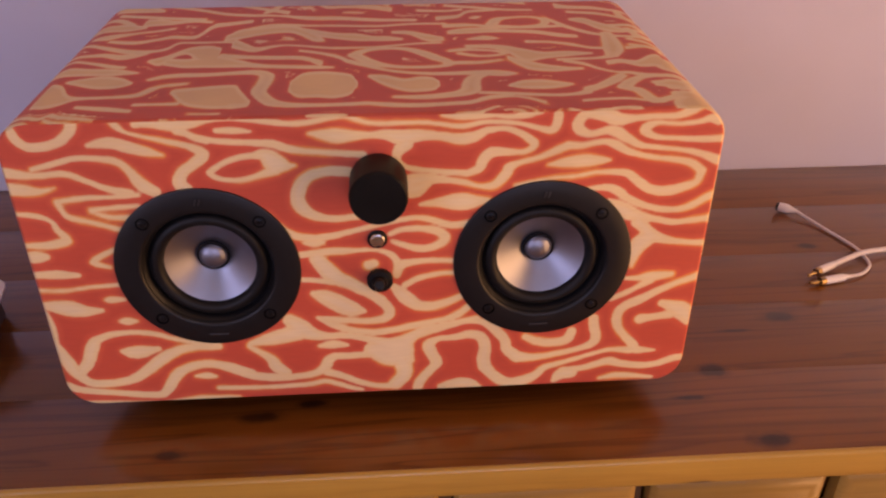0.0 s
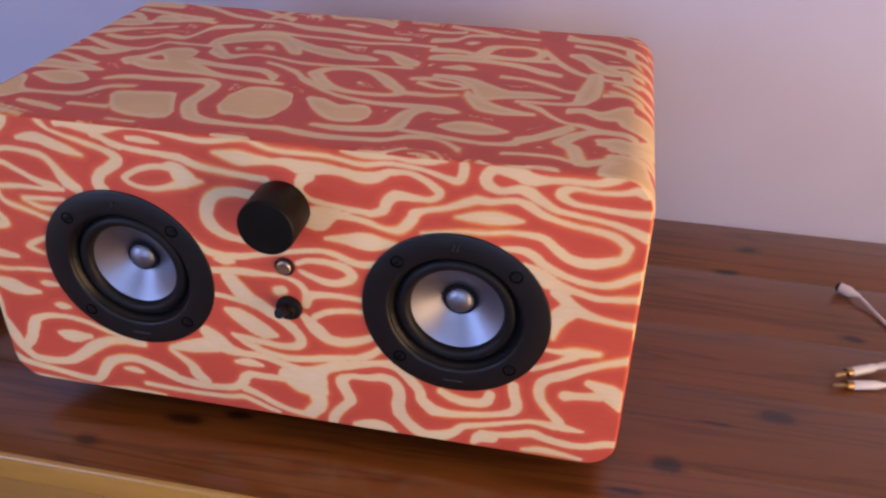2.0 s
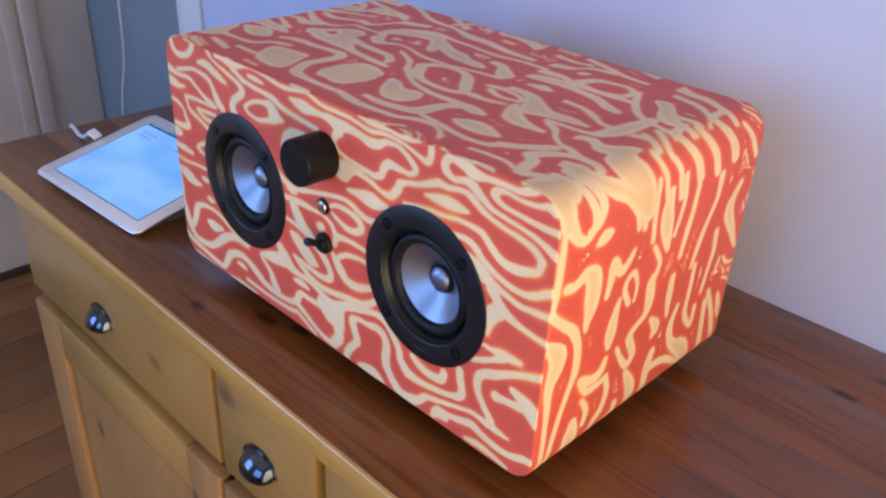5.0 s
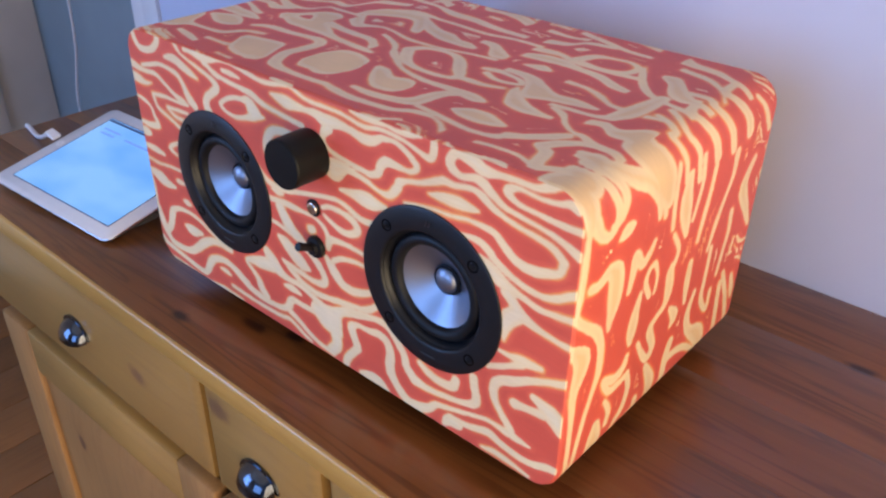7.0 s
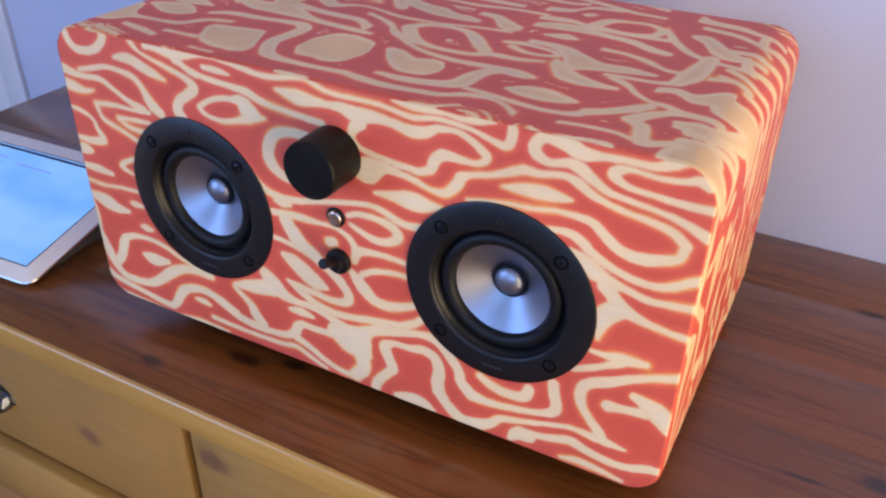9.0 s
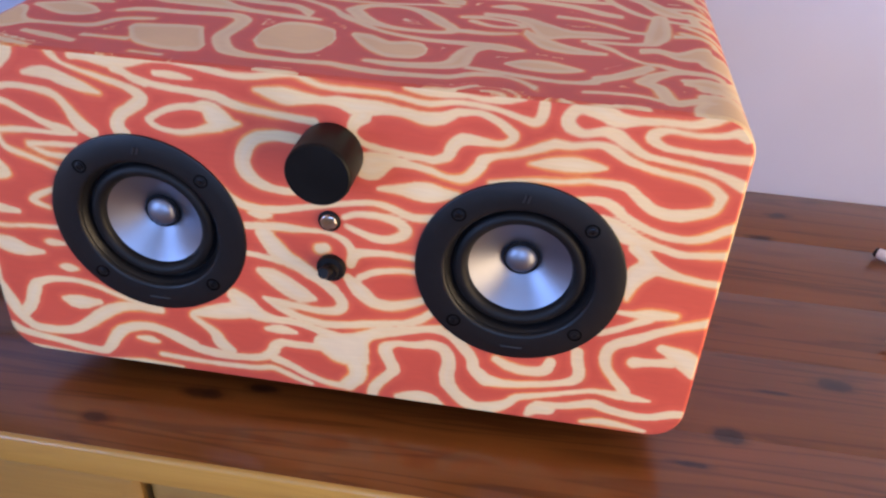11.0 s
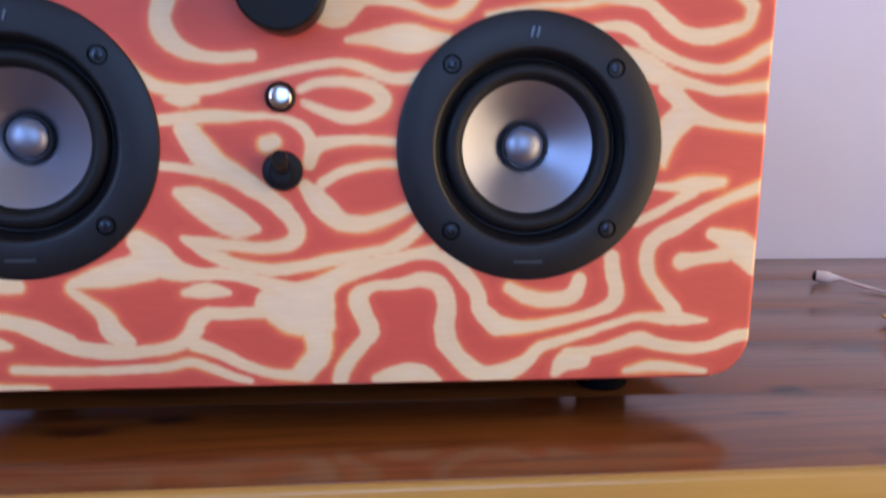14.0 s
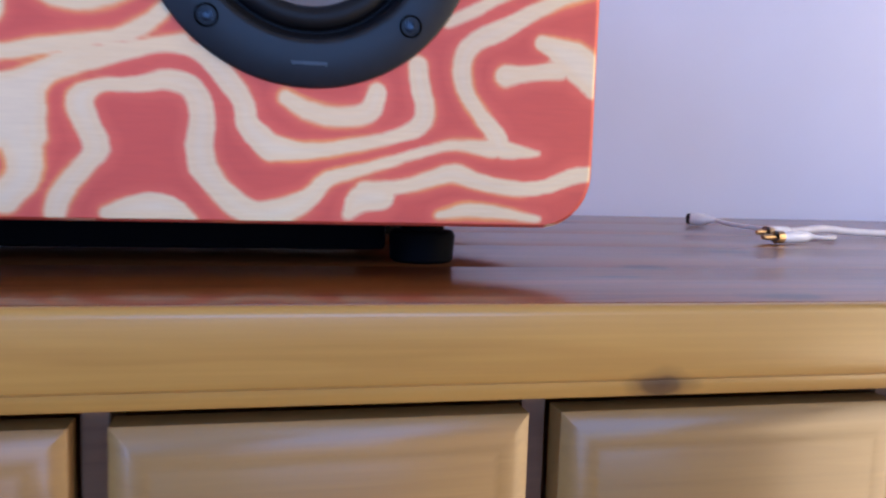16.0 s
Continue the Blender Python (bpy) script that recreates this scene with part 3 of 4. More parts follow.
streak(101, 44, 8.5,  113, 43, 5.5,  131, 46, 4.2,  143, 49, 4.0,  152, 53, 6.0,  154, 59, 6.5,  152, 67, 6.5,  151, 74, 6.0)
streak(49, 21, 4.2,  59, 23, 8.0,  68, 23, 7.5,  76, 19, 2.5)
streak(128, 22, 4.2,  132, 27, 8.5,  139, 28, 8.9)
streak(133, 31, 4.5,  147, 32, 4.5,  157, 35, 5.2,  165, 37, 6.3,  175, 34, 5.3,  188, 32, 5.0,  199, 33, 4.7,  209, 37, 5.3,  216, 38, 5.0)
streak(160, 22, 2.6,  171, 24, 5.0,  184, 23, 3.7,  197, 21, 2.2)
streak(106, 61, 4.5,  113, 57, 6.0,  123, 55, 6.3,  134, 57, 6.8,  137, 64, 6.0)
streak(196, 84, 5.0,  202, 82, 7.9,  211, 77, 13.1,  216, 69, 6.5)
streak(183, 72, 7.4,  190, 73, 5.0,  203, 75, 6.0)
streak(-32, 102, 4.2,  -25, 99, 10.2,  -17, 94, 12.6,  -9, 89, 11.2,  -1, 87, 3.3)
streak(-3, 104, 6.0,  4, 100, 6.3,  12, 93, 6.3,  16, 86, 6.3,  13, 81, 5.8,  3, 79, 4.7,  -10, 80, 4.2,  -21, 81, 4.7,  -31, 83, 1.9)
streak(-30, 82, 1.9,  -21, 77, 4.7,  -10, 72, 4.7,  1, 70, 4.7,  12, 70, 4.7,  26, 73, 4.2,  40, 76, 3.7,  57, 79, 3.7,  66, 86, 4.2)
streak(-49, 82, 8.4,  -43, 76, 13.0,  -35, 70, 9.3,  -24, 68, 4.7,  -15, 68, 4.7,  -1, 65, 4.7,  12, 60, 8.4,  22, 60, 10.7,  29, 65, 7.4,  40, 71, 4.7,  55, 74, 4.0,  73, 78, 3.7)
streak(-45, 72, 12.6,  -60, 68, 10.2,  -73, 65, 5.1,  -77, 62, 3.3,  -71, 57, 4.2,  -64, 51, 6.5,  -61, 44, 8.4,  -55, 39, 6.5)
streak(-100, 48, 5.6,  -87, 42, 6.0,  -76, 37, 6.5,  -63, 35, 6.0,  -48, 35, 4.7,  -36, 37, 5.1,  -29, 42, 7.0,  -26, 48, 6.5,  -22, 51, 5.6)
streak(-23, 51, 4.7,  -11, 51, 4.7,  3, 51, 4.7,  16, 49, 7.9,  23, 43, 11.6,  24, 33, 10.2,  18, 25, 9.3)
streak(22, 60, 9.3,  26, 53, 7.9,  27, 45, 7.9)
streak(-28, 38, 6.0,  -16, 33, 4.7,  -7, 28, 4.2,  5, 24, 3.7,  17, 23, 5.1)
streak(-31, 60, 2.8,  -22, 61, 6.3,  -13, 60, 2.3)
streak(-101, 28, 3.5,  -79, 27, 3.0,  -57, 27, 3.0,  -39, 28, 3.5,  -30, 30, 3.5,  -21, 27, 3.5,  -12, 23, 3.0,  -5, 21, 2.1)
streak(-35, 140, 2.0,  -29, 139, 4.7,  -23, 139, 1.8)
streak(18, 144, 2.7,  26, 147, 3.3,  40, 147, 4.2,  49, 144, 5.6,  52, 139, 5.6,  45, 134, 4.7,  35, 133, 4.4,  26, 136, 3.6,  19, 139, 2.2)
streak(-38, 131, 4.0,  -29, 132, 4.4,  -15, 133, 4.9,  -4, 133, 2.9,  4, 134, 1.1)
streak(-28, 128, 8.9,  -22, 119, 11.1,  -16, 113, 9.8,  -7, 108, 8.4,  2, 102, 6.7,  11, 95, 6.2)
streak(-39, 113, 3.1,  -30, 112, 2.9,  -19, 110, 3.6)
streak(-4, 133, 2.6,  8, 133, 2.0,  17, 130, 3.4,  22, 123, 4.6,  21, 115, 4.4)
streak(4, 122, 6.7,  7, 123, 5.8)
streak(21, 114, 4.4,  24, 121, 5.8,  30, 123, 4.4,  44, 124, 3.3,  60, 123, 3.1)
streak(19, 105, 4.9,  26, 97, 9.3,  34, 90, 7.6,  44, 89, 6.2,  54, 92, 5.3,  63, 96, 4.0)
streak(26, 106, 4.0,  35, 111, 3.6,  49, 114, 3.1,  61, 114, 3.1)
streak(-195, 226, 5.0,  -192, 221, 5.0,  -190, 218, 5.0,  -188, 212, 5.0,  -183, 208, 5.0,  -174, 208, 5.0,  -165, 211, 5.0,  -158, 217, 5.5,  -156, 223, 6.0,  -153, 229, 5.5)
streak(-135, 226, 3.0,  -135, 223, 3.0,  -132, 219, 3.5,  -127, 215, 2.0,  -117, 212, 2.0,  -105, 209, 3.0,  -95, 206, 3.5,  -87, 201, 6.5,  -93, 195, 6.0,  -100, 190, 6.0,  -103, 183, 7.5,  -100, 179, 7.5)
streak(-122, 220, 3.5,  -117, 221, 5.5,  -111, 221, 7.0,  -104, 219, 6.5,  -99, 217, 4.0,  -92, 212, 3.5,  -84, 209, 3.5)
streak(-150, 208, 2.0,  -144, 209, 5.0,  -136, 209, 6.5,  -127, 206, 6.5,  -117, 203, 5.0,  -110, 201, 2.0)
streak(-184, 194, 2.5,  -172, 197, 3.0,  -161, 200, 3.0,  -149, 200, 3.0,  -137, 198, 4.0,  -131, 193, 4.5,  -127, 186, 6.5,  -123, 181, 8.0,  -118, 178, 6.5)
streak(-207, 194, 5.5,  -197, 192, 6.0,  -184, 190, 3.5,  -172, 191, 3.5,  -164, 190, 3.5,  -152, 184, 3.0,  -143, 180, 4.0,  -132, 177, 5.0)
streak(-207, 183, 8.5,  -199, 182, 7.5,  -191, 181, 7.0,  -183, 180, 4.0,  -174, 182, 1.0)
streak(-175, 173, 3.0,  -159, 175, 3.0,  -141, 175, 2.0,  -128, 176, 2.5)
streak(-175, 173, 3.5,  -173, 166, 3.0,  -169, 162, 3.5,  -156, 158, 3.0,  -142, 153, 3.0)
streak(-157, 167, 2.5,  -143, 168, 3.0,  -129, 169, 2.0)
streak(-157, 166, 2.5,  -148, 162, 3.0,  -136, 161, 3.5)
streak(-201, 166, 2.5,  -189, 164, 3.0,  -181, 160, 2.5,  -179, 154, 3.5,  -175, 147, 5.5,  -186, 144, 5.0,  -201, 144, 3.0)
streak(-144, 141, 2.0,  -154, 137, 3.0,  -163, 131, 4.0,  -154, 127, 2.0)
streak(-203, 136, 5.5,  -196, 136, 8.0,  -190, 136, 4.5)
streak(-202, 123, 4.0,  -186, 123, 5.5,  -174, 122, 3.0)
streak(-201, 112, 2.5,  -185, 111, 2.5,  -168, 113, 2.0,  -151, 114, 2.5)
streak(-202, 101, 3.5,  -192, 99, 9.0,  -183, 97, 11.5,  -175, 95, 7.5,  -165, 95, 2.5)
streak(-162, 103, 1.5,  -158, 103, 4.5,  -150, 103, 2.0)
streak(-156, 86, 1.5,  -151, 86, 5.5,  -145, 86, 1.5)
streak(-202, 93, 7.5,  -200, 83, 7.0,  -201, 71, 7.0,  -198, 63, 7.0,  -195, 54, 9.0,  -191, 44, 7.0,  -181, 36, 6.0,  -158, 38, 6.0,  -144, 47, 7.5,  -133, 56, 8.0,  -117, 63, 6.0,  -97, 63, 5.0)
streak(-189, 46, 6.5,  -182, 55, 7.5,  -177, 67, 8.0,  -172, 73, 5.0,  -157, 77, 3.5,  -139, 76, 3.5,  -125, 71, 3.0,  -111, 67, 3.5,  -97, 65, 3.5)
streak(-159, 62, 3.0,  -150, 61, 10.0,  -136, 63, 4.0)
streak(-200, 35, 6.5,  -191, 31, 5.0,  -172, 28, 4.5,  -143, 24, 5.0,  -135, 29, 6.5,  -128, 40, 7.5,  -120, 46, 6.5,  -107, 49, 6.0,  -93, 46, 6.5,  -78, 40, 5.0)
streak(-115, 39, 2.0,  -108, 39, 5.0,  -102, 38, 2.0)
streak(-199, 20, 3.5,  -169, 19, 2.5,  -140, 17, 3.0,  -114, 20, 3.5,  -89, 19, 3.0)
band_round(-186, 42, 41.0,  -178, 39, 36.0,  -171, 34, 18.0,  -163, 36, 5.0,  -144, 37, 4.0,  -131, 39, 6.0,  -125, 46, 11.0,  -118, 54, 5.0,  -110, 56, 5.0,  -103, 58, 3.0)
band_round(-160, 22, 4.0,  -142, 18, 6.0,  -127, 14, 4.0)
band_round(-178, 64, 4.0,  -169, 64, 13.0,  -158, 63, 22.0,  -146, 61, 18.0,  -138, 60, 5.0)
band_round(-198, 80, 9.0,  -184, 83, 16.0,  -170, 82, 13.0,  -154, 81, 12.0,  -146, 80, 8.0,  -138, 79, 2.2)
band_round(-200, 104, 5.0,  -187, 104, 4.0,  -174, 100, 4.0,  -160, 93, 6.0,  -149, 90, 4.0)
band_round(-204, 138, 7.0,  -191, 140, 5.0,  -176, 133, 6.0,  -160, 124, 8.0,  -148, 121, 8.0,  -134, 124, 4.0,  -128, 132, 7.0,  -124, 140, 3.0,  -112, 140, 4.0,  -96, 140, 3.0,  -87, 140, 5.0)
band_round(-201, 118, 5.0,  -184, 114, 5.0,  -170, 116, 7.0,  -158, 111, 10.0,  -149, 114, 10.0,  -141, 118, 4.0)
band_round(-187, 152, 5.0,  -177, 155, 12.0,  -172, 158, 10.0,  -158, 165, 4.0,  -146, 169, 4.0,  -134, 175, 4.0)
band_round(-199, 168, 9.0,  -188, 174, 16.0,  -178, 177, 16.0,  -169, 178, 17.0,  -156, 178, 5.0)
band_round(-201, 194, 4.0,  -190, 198, 6.0,  -178, 196, 9.0,  -166, 184, 9.0)
band_round(-174, 146, 5.0,  -156, 142, 7.0,  -142, 148, 5.0,  -132, 154, 7.0,  -119, 152, 7.0,  -114, 156, 9.0,  -111, 166, 14.0,  -106, 180, 11.0,  -96, 184, 9.0,  -80, 190, 7.0)
band_round(-159, 190, 19.0,  -148, 191, 16.0,  -138, 190, 10.0,  -124, 193, 6.0,  -110, 190, 6.0)
band_round(-137, 102, 5.0,  -128, 102, 19.0,  -122, 114, 11.0,  -114, 122, 15.0,  -102, 114, 36.0,  -94, 112, 31.0)
band_round(-126, 100, 13.0,  -112, 96, 17.0,  -98, 99, 24.0,  -86, 96, 19.0,  -74, 92, 12.0,  -63, 88, 7.0,  -44, 85, 6.0,  -25, 83, 6.0,  -15, 82, 3.0)
band_round(-92, 110, 9.0,  -74, 106, 7.0,  -56, 104, 7.0,  -36, 102, 7.0,  -23, 90, 11.0)
band_round(-110, 44, 7.0,  -99, 36, 28.0,  -85, 34, 37.0,  -74, 34, 38.0,  -70, 30, 31.0,  -62, 22, 10.0)
band_round(-128, 24, 4.0,  -115, 24, 3.0,  -102, 24, 5.0)
band_round(-94, 8, 2.2,  -76, 7, 2.2)
band_round(-40, 49, 18.0,  -34, 51, 42.0,  -22, 52, 45.0,  -12, 50, 45.0,  -3, 50, 35.0,  0, 50, 13.0)
band_round(-94, 148, 13.0,  -86, 157, 24.0,  -74, 163, 20.0,  -58, 168, 17.0,  -46, 166, 17.0,  -32, 149, 20.0,  -24, 139, 4.0)
band_round(-86, 136, 19.0,  -76, 126, 14.0,  -68, 122, 9.0,  -54, 130, 3.0,  -38, 128, 3.0,  -18, 122, 4.0,  6, 122, 3.0,  20, 124, 3.0,  39, 128, 3.0,  58, 130, 4.0)
band_round(-80, 170, 6.0,  -68, 178, 5.0,  -56, 179, 6.0,  -36, 176, 4.0,  -18, 175, 4.0,  14, 172, 4.0,  39, 176, 4.0,  64, 175, 4.0)
band_round(-42, 168, 6.0,  -28, 156, 13.0,  -14, 149, 14.0,  -2, 146, 17.0,  10, 142, 11.0,  22, 141, 10.0,  31, 139, 4.0)
band_round(-40, 118, 4.0,  -28, 113, 4.0,  -14, 104, 6.0,  -6, 94, 7.0,  8, 83, 6.0,  19, 75, 4.0,  30, 70, 4.0,  48, 66, 5.0,  65, 66, 6.0,  79, 66, 8.0,  93, 64, 10.0,  102, 63, 2.2)
band_round(-188, 229, 22.0,  -171, 230, 22.0,  -152, 222, 6.0)
band_round(-156, 238, 6.0,  -124, 223, 6.0,  -103, 211, 6.0,  -84, 206, 6.0,  -62, 204, 4.0,  -39, 196, 9.0,  -14, 194, 9.0,  12, 188, 7.0,  42, 186, 6.0)
band_round(-102, 240, 7.0,  -86, 229, 6.0,  -70, 220, 7.0,  -55, 212, 9.0)
band_round(-74, 212, 6.0,  -66, 224, 14.0,  -57, 242, 11.0,  -38, 242, 7.0,  -27, 226, 7.0,  -10, 226, 6.0,  8, 224, 11.0,  24, 216, 13.0)
band_round(-182, 210, 7.0,  -163, 206, 6.0,  -139, 201, 6.0,  -116, 197, 6.0)
band_round(8, 64, 5.0,  18, 56, 19.0,  30, 47, 22.0,  40, 48, 26.0,  48, 48, 22.0,  51, 48, 9.0)
band_round(8, 18, 5.0,  20, 15, 6.0,  36, 13, 6.0,  52, 14, 5.0,  68, 16, 5.0,  80, 23, 6.0,  93, 24, 3.0,  103, 20, 3.0,  112, 12, 6.0)
band_round(74, 31, 4.0,  90, 29, 4.0,  106, 26, 4.0,  122, 24, 4.0,  135, 26, 5.0,  142, 32, 12.0)
band_round(94, 42, 3.0,  103, 43, 14.0,  116, 43, 16.0,  126, 42, 10.0,  134, 42, 2.2)
band_round(64, 153, 8.0,  76, 156, 13.0,  92, 157, 12.0,  108, 154, 7.0,  128, 150, 8.0,  143, 142, 9.0,  156, 138, 6.0)
band_round(77, 136, 2.2,  87, 138, 9.0,  92, 138, 9.0,  99, 137, 2.2)
band_round(74, 120, 6.0,  89, 119, 8.0,  100, 114, 13.0,  111, 100, 27.0,  126, 98, 13.0,  140, 100, 11.0,  158, 100, 3.0)
band_round(100, 94, 10.0,  110, 80, 18.0,  124, 72, 13.0,  138, 70, 6.0,  146, 70, 4.0)
band_round(117, 128, 5.0,  134, 126, 4.0,  149, 119, 6.0,  159, 112, 4.0,  170, 110, 5.0)
band_round(62, 169, 8.0,  72, 170, 9.0,  84, 170, 6.0,  100, 164, 5.0,  120, 162, 5.0,  136, 163, 6.0,  152, 164, 5.0)
band_round(158, 180, 5.0,  168, 176, 16.0,  176, 164, 23.0,  187, 153, 16.0,  198, 150, 7.0,  210, 148, 7.0)
band_round(140, 185, 8.0,  147, 172, 11.0,  154, 160, 9.0,  161, 151, 8.0,  170, 143, 6.0,  181, 138, 4.0,  196, 134, 5.0,  206, 130, 5.0)
band_round(154, 219, 14.0,  164, 214, 9.0,  182, 211, 8.0,  198, 202, 6.0,  214, 198, 6.0)
band_round(160, 201, 6.0,  184, 194, 6.0,  198, 182, 5.0,  208, 168, 4.0)
band_round(132, 88, 4.0,  146, 89, 4.0,  161, 90, 4.0,  170, 94, 8.0)
band_round(164, 80, 8.0,  174, 83, 8.0,  184, 77, 12.0,  195, 82, 22.0,  202, 80, 31.0)
band_round(184, 110, 6.0,  196, 112, 4.0,  204, 108, 6.0)
band_round(136, 85, 4.0,  148, 79, 6.0,  155, 70, 5.0,  165, 62, 3.0,  174, 60, 5.0,  184, 55, 6.0,  198, 53, 6.0,  206, 49, 8.0)
band_round(184, 38, 4.0,  192, 40, 13.0,  200, 37, 16.0,  206, 32, 9.0)
band_round(192, 18, 5.0,  198, 18, 14.0,  205, 10, 11.0)
band_round(134, 14, 3.0,  147, 16, 3.0,  162, 16, 3.0,  172, 12, 3.0)
band_round(-16, 239, 6.0,  -2, 243, 8.0,  10, 243, 6.0,  22, 232, 16.0)
band_round(44, 212, 7.0,  66, 209, 4.0,  79, 213, 6.0)
band_round(66, 225, 6.0,  79, 221, 6.0,  92, 217, 6.0,  113, 210, 5.0,  134, 208, 4.0)
band_round(69, 241, 6.0,  101, 237, 6.0,  131, 227, 6.0)
band_round(58, 189, 10.0,  75, 194, 7.0,  83, 206, 6.0,  105, 210, 6.0)
band_round(24, 156, 6.0,  36, 154, 9.0,  48, 142, 17.0,  60, 138, 8.0)
streak_round(-128, 66, 4.0,  -120, 71, 6.0,  -109, 73, 7.0,  -94, 73, 6.0,  -77, 75, 6.0,  -65, 76, 8.0,  -57, 71, 9.0,  -56, 61, 9.0,  -57, 51, 9.0,  -58, 41, 9.0,  -54, 31, 9.0,  -48, 22, 9.0,  -38, 18, 7.0)
streak_round(-38, 18, 7.0,  -25, 17, 5.0,  -9, 17, 5.0,  7, 18, 5.0)
streak_round(83, 65, 6.0,  74, 57, 9.0,  71, 46, 11.0,  69, 35, 12.0,  58, 29, 8.0,  41, 26, 7.0,  24, 27, 4.0)
streak_round(-2, 106, 9.0,  3, 114, 7.0,  12, 118, 5.0,  25, 119, 5.0,  36, 115, 7.0,  45, 106, 9.0,  52, 97, 9.0,  60, 88, 7.0,  59, 82, 5.0,  47, 79, 5.0,  29, 80, 5.0,  16, 85, 7.0,  6, 94, 9.0)
streak_round(6, 94, 9.0,  -2, 106, 9.0)
streak_round(59, 86, 6.0,  70, 86, 6.0,  82, 86, 5.0,  95, 90, 3.0)
streak_round(63, 111, 5.0,  72, 113, 6.0,  81, 112, 4.0,  93, 109, 3.5,  99, 103, 4.0,  89, 99, 3.5,  78, 100, 4.0,  69, 105, 5.0)
streak_round(98, 171, 9.0,  104, 184, 8.0,  115, 188, 4.0,  129, 189, 4.0,  139, 181, 6.0,  136, 168, 6.0,  120, 164, 4.0,  104, 166, 6.0)
streak_round(178, 143, 9.0,  177, 126, 12.0,  175, 109, 14.0,  171, 95, 9.0)
streak_round(142, 33, 8.0,  150, 38, 7.0,  160, 47, 8.0,  167, 55, 7.0)
streak_round(164, 35, 9.0,  170, 44, 8.0,  178, 51, 6.0,  187, 54, 5.0)
streak_round(165, 33, 6.0,  171, 29, 8.0,  173, 21, 8.0,  176, 12, 8.0)
streak_round(185, 42, 5.0,  201, 42, 6.0,  198, 31, 7.0,  220, 39, 7.0,  234, 36, 6.0,  236, 27, 4.0)
streak_round(193, 22, 8.0,  206, 16, 20.0,  198, 5, 24.0,  214, 7, 18.0,  229, 6, 9.0)
streak_round(194, 86, 8.0,  208, 76, 18.0,  207, 72, 26.0,  229, 81, 24.0,  244, 89, 13.0)
streak_round(189, 117, 4.0,  207, 107, 5.0,  209, 100, 5.0,  239, 109, 4.5)
streak_round(191, 130, 4.0,  210, 115, 5.0,  223, 120, 5.0,  245, 127, 5.0)
streak_round(196, 154, 5.0,  204, 134, 7.0,  238, 149, 8.0)
streak_round(177, 163, 5.0,  199, 163, 6.0,  210, 158, 7.0,  240, 172, 7.0)
streak_round(199, 198, 5.0,  203, 180, 7.0,  235, 194, 9.0)
streak_round(215, 207, 4.0,  242, 227, 5.0)
streak_round(225, 4, 3.7,  250, 4, 5.7,  270, 3, 4.7,  281, 1, 5.7,  292, 12, 6.1,  303, 25, 7.5,  318, 32, 6.6,  336, 33, 7.1,  345, 30, 5.2,  364, 23, 4.7,  383, 18, 4.7,  404, 13, 3.8)
streak_round(303, 1, 6.6,  315, 12, 16.0,  325, 11, 15.1,  337, 7, 9.0,  357, 8, 5.2,  389, 8, 4.3,  407, 6, 3.3)
streak_round(192, 3, 12.1,  211, 4, 11.2,  233, 13, 8.5,  241, 24, 5.6,  236, 31, 6.1,  224, 31, 6.1,  201, 23, 6.1,  179, 11, 6.1)
streak_round(248, 37, 2.8,  245, 44, 9.8,  244, 51, 3.2)
streak_round(194, 33, 8.4,  214, 48, 12.1,  224, 65, 12.6,  238, 78, 9.7,  252, 81, 4.2)
streak_round(254, 88, 4.7,  235, 85, 5.1,  212, 86, 4.2)
streak_round(268, 101, 4.2,  247, 98, 4.6,  225, 97, 4.2)
streak_round(237, 114, 6.9,  250, 113, 13.4,  263, 116, 14.3,  281, 122, 5.1)
streak_round(230, 129, 5.1,  248, 133, 4.2,  261, 131, 4.2,  273, 128, 3.7)
streak_round(244, 149, 5.5,  260, 148, 5.1,  276, 145, 6.0,  294, 142, 4.6)
streak_round(245, 180, 7.3,  261, 180, 5.0,  277, 173, 4.6,  292, 167, 6.0,  310, 162, 3.7)
streak_round(260, 213, 5.9,  270, 206, 8.6,  281, 204, 12.3,  299, 216, 8.2,  316, 227, 4.1)
streak_round(292, 191, 5.5,  309, 193, 5.0,  324, 190, 5.0,  341, 187, 4.1)
streak_round(268, 12, 6.6,  269, 20, 7.1,  265, 30, 9.4,  270, 38, 15.0,  282, 40, 16.0,  292, 40, 13.1,  302, 38, 7.0,  308, 38, 3.3)
streak_round(291, 56, 4.7,  280, 58, 7.0,  268, 59, 7.9,  278, 68, 6.5,  274, 75, 6.1,  267, 80, 3.7)
streak_round(308, 84, 4.2,  296, 77, 4.7,  288, 78, 4.7,  285, 85, 4.2,  296, 91, 2.8,  308, 90, 3.3)
streak_round(274, 105, 3.7,  288, 115, 4.2,  297, 113, 5.5,  302, 109, 9.2,  316, 111, 10.2,  327, 109, 6.5,  332, 100, 5.1,  339, 93, 7.4,  355, 101, 7.0,  363, 96, 6.0,  354, 87, 4.7,  341, 79, 3.3)
streak_round(300, 72, 3.7,  313, 69, 9.3,  324, 68, 11.7,  334, 68, 5.6)
streak_round(309, 138, 6.0,  324, 138, 7.8,  341, 140, 3.7)
streak_round(335, 118, 3.7,  345, 127, 9.7,  352, 124, 3.7)
streak_round(340, 154, 5.0,  356, 149, 7.4,  373, 156, 8.2,  385, 173, 16.0,  400, 182, 11.9,  409, 177, 6.0)
streak_round(311, 168, 4.6,  336, 168, 5.0,  353, 168, 5.5,  368, 181, 4.6,  352, 182, 4.6)
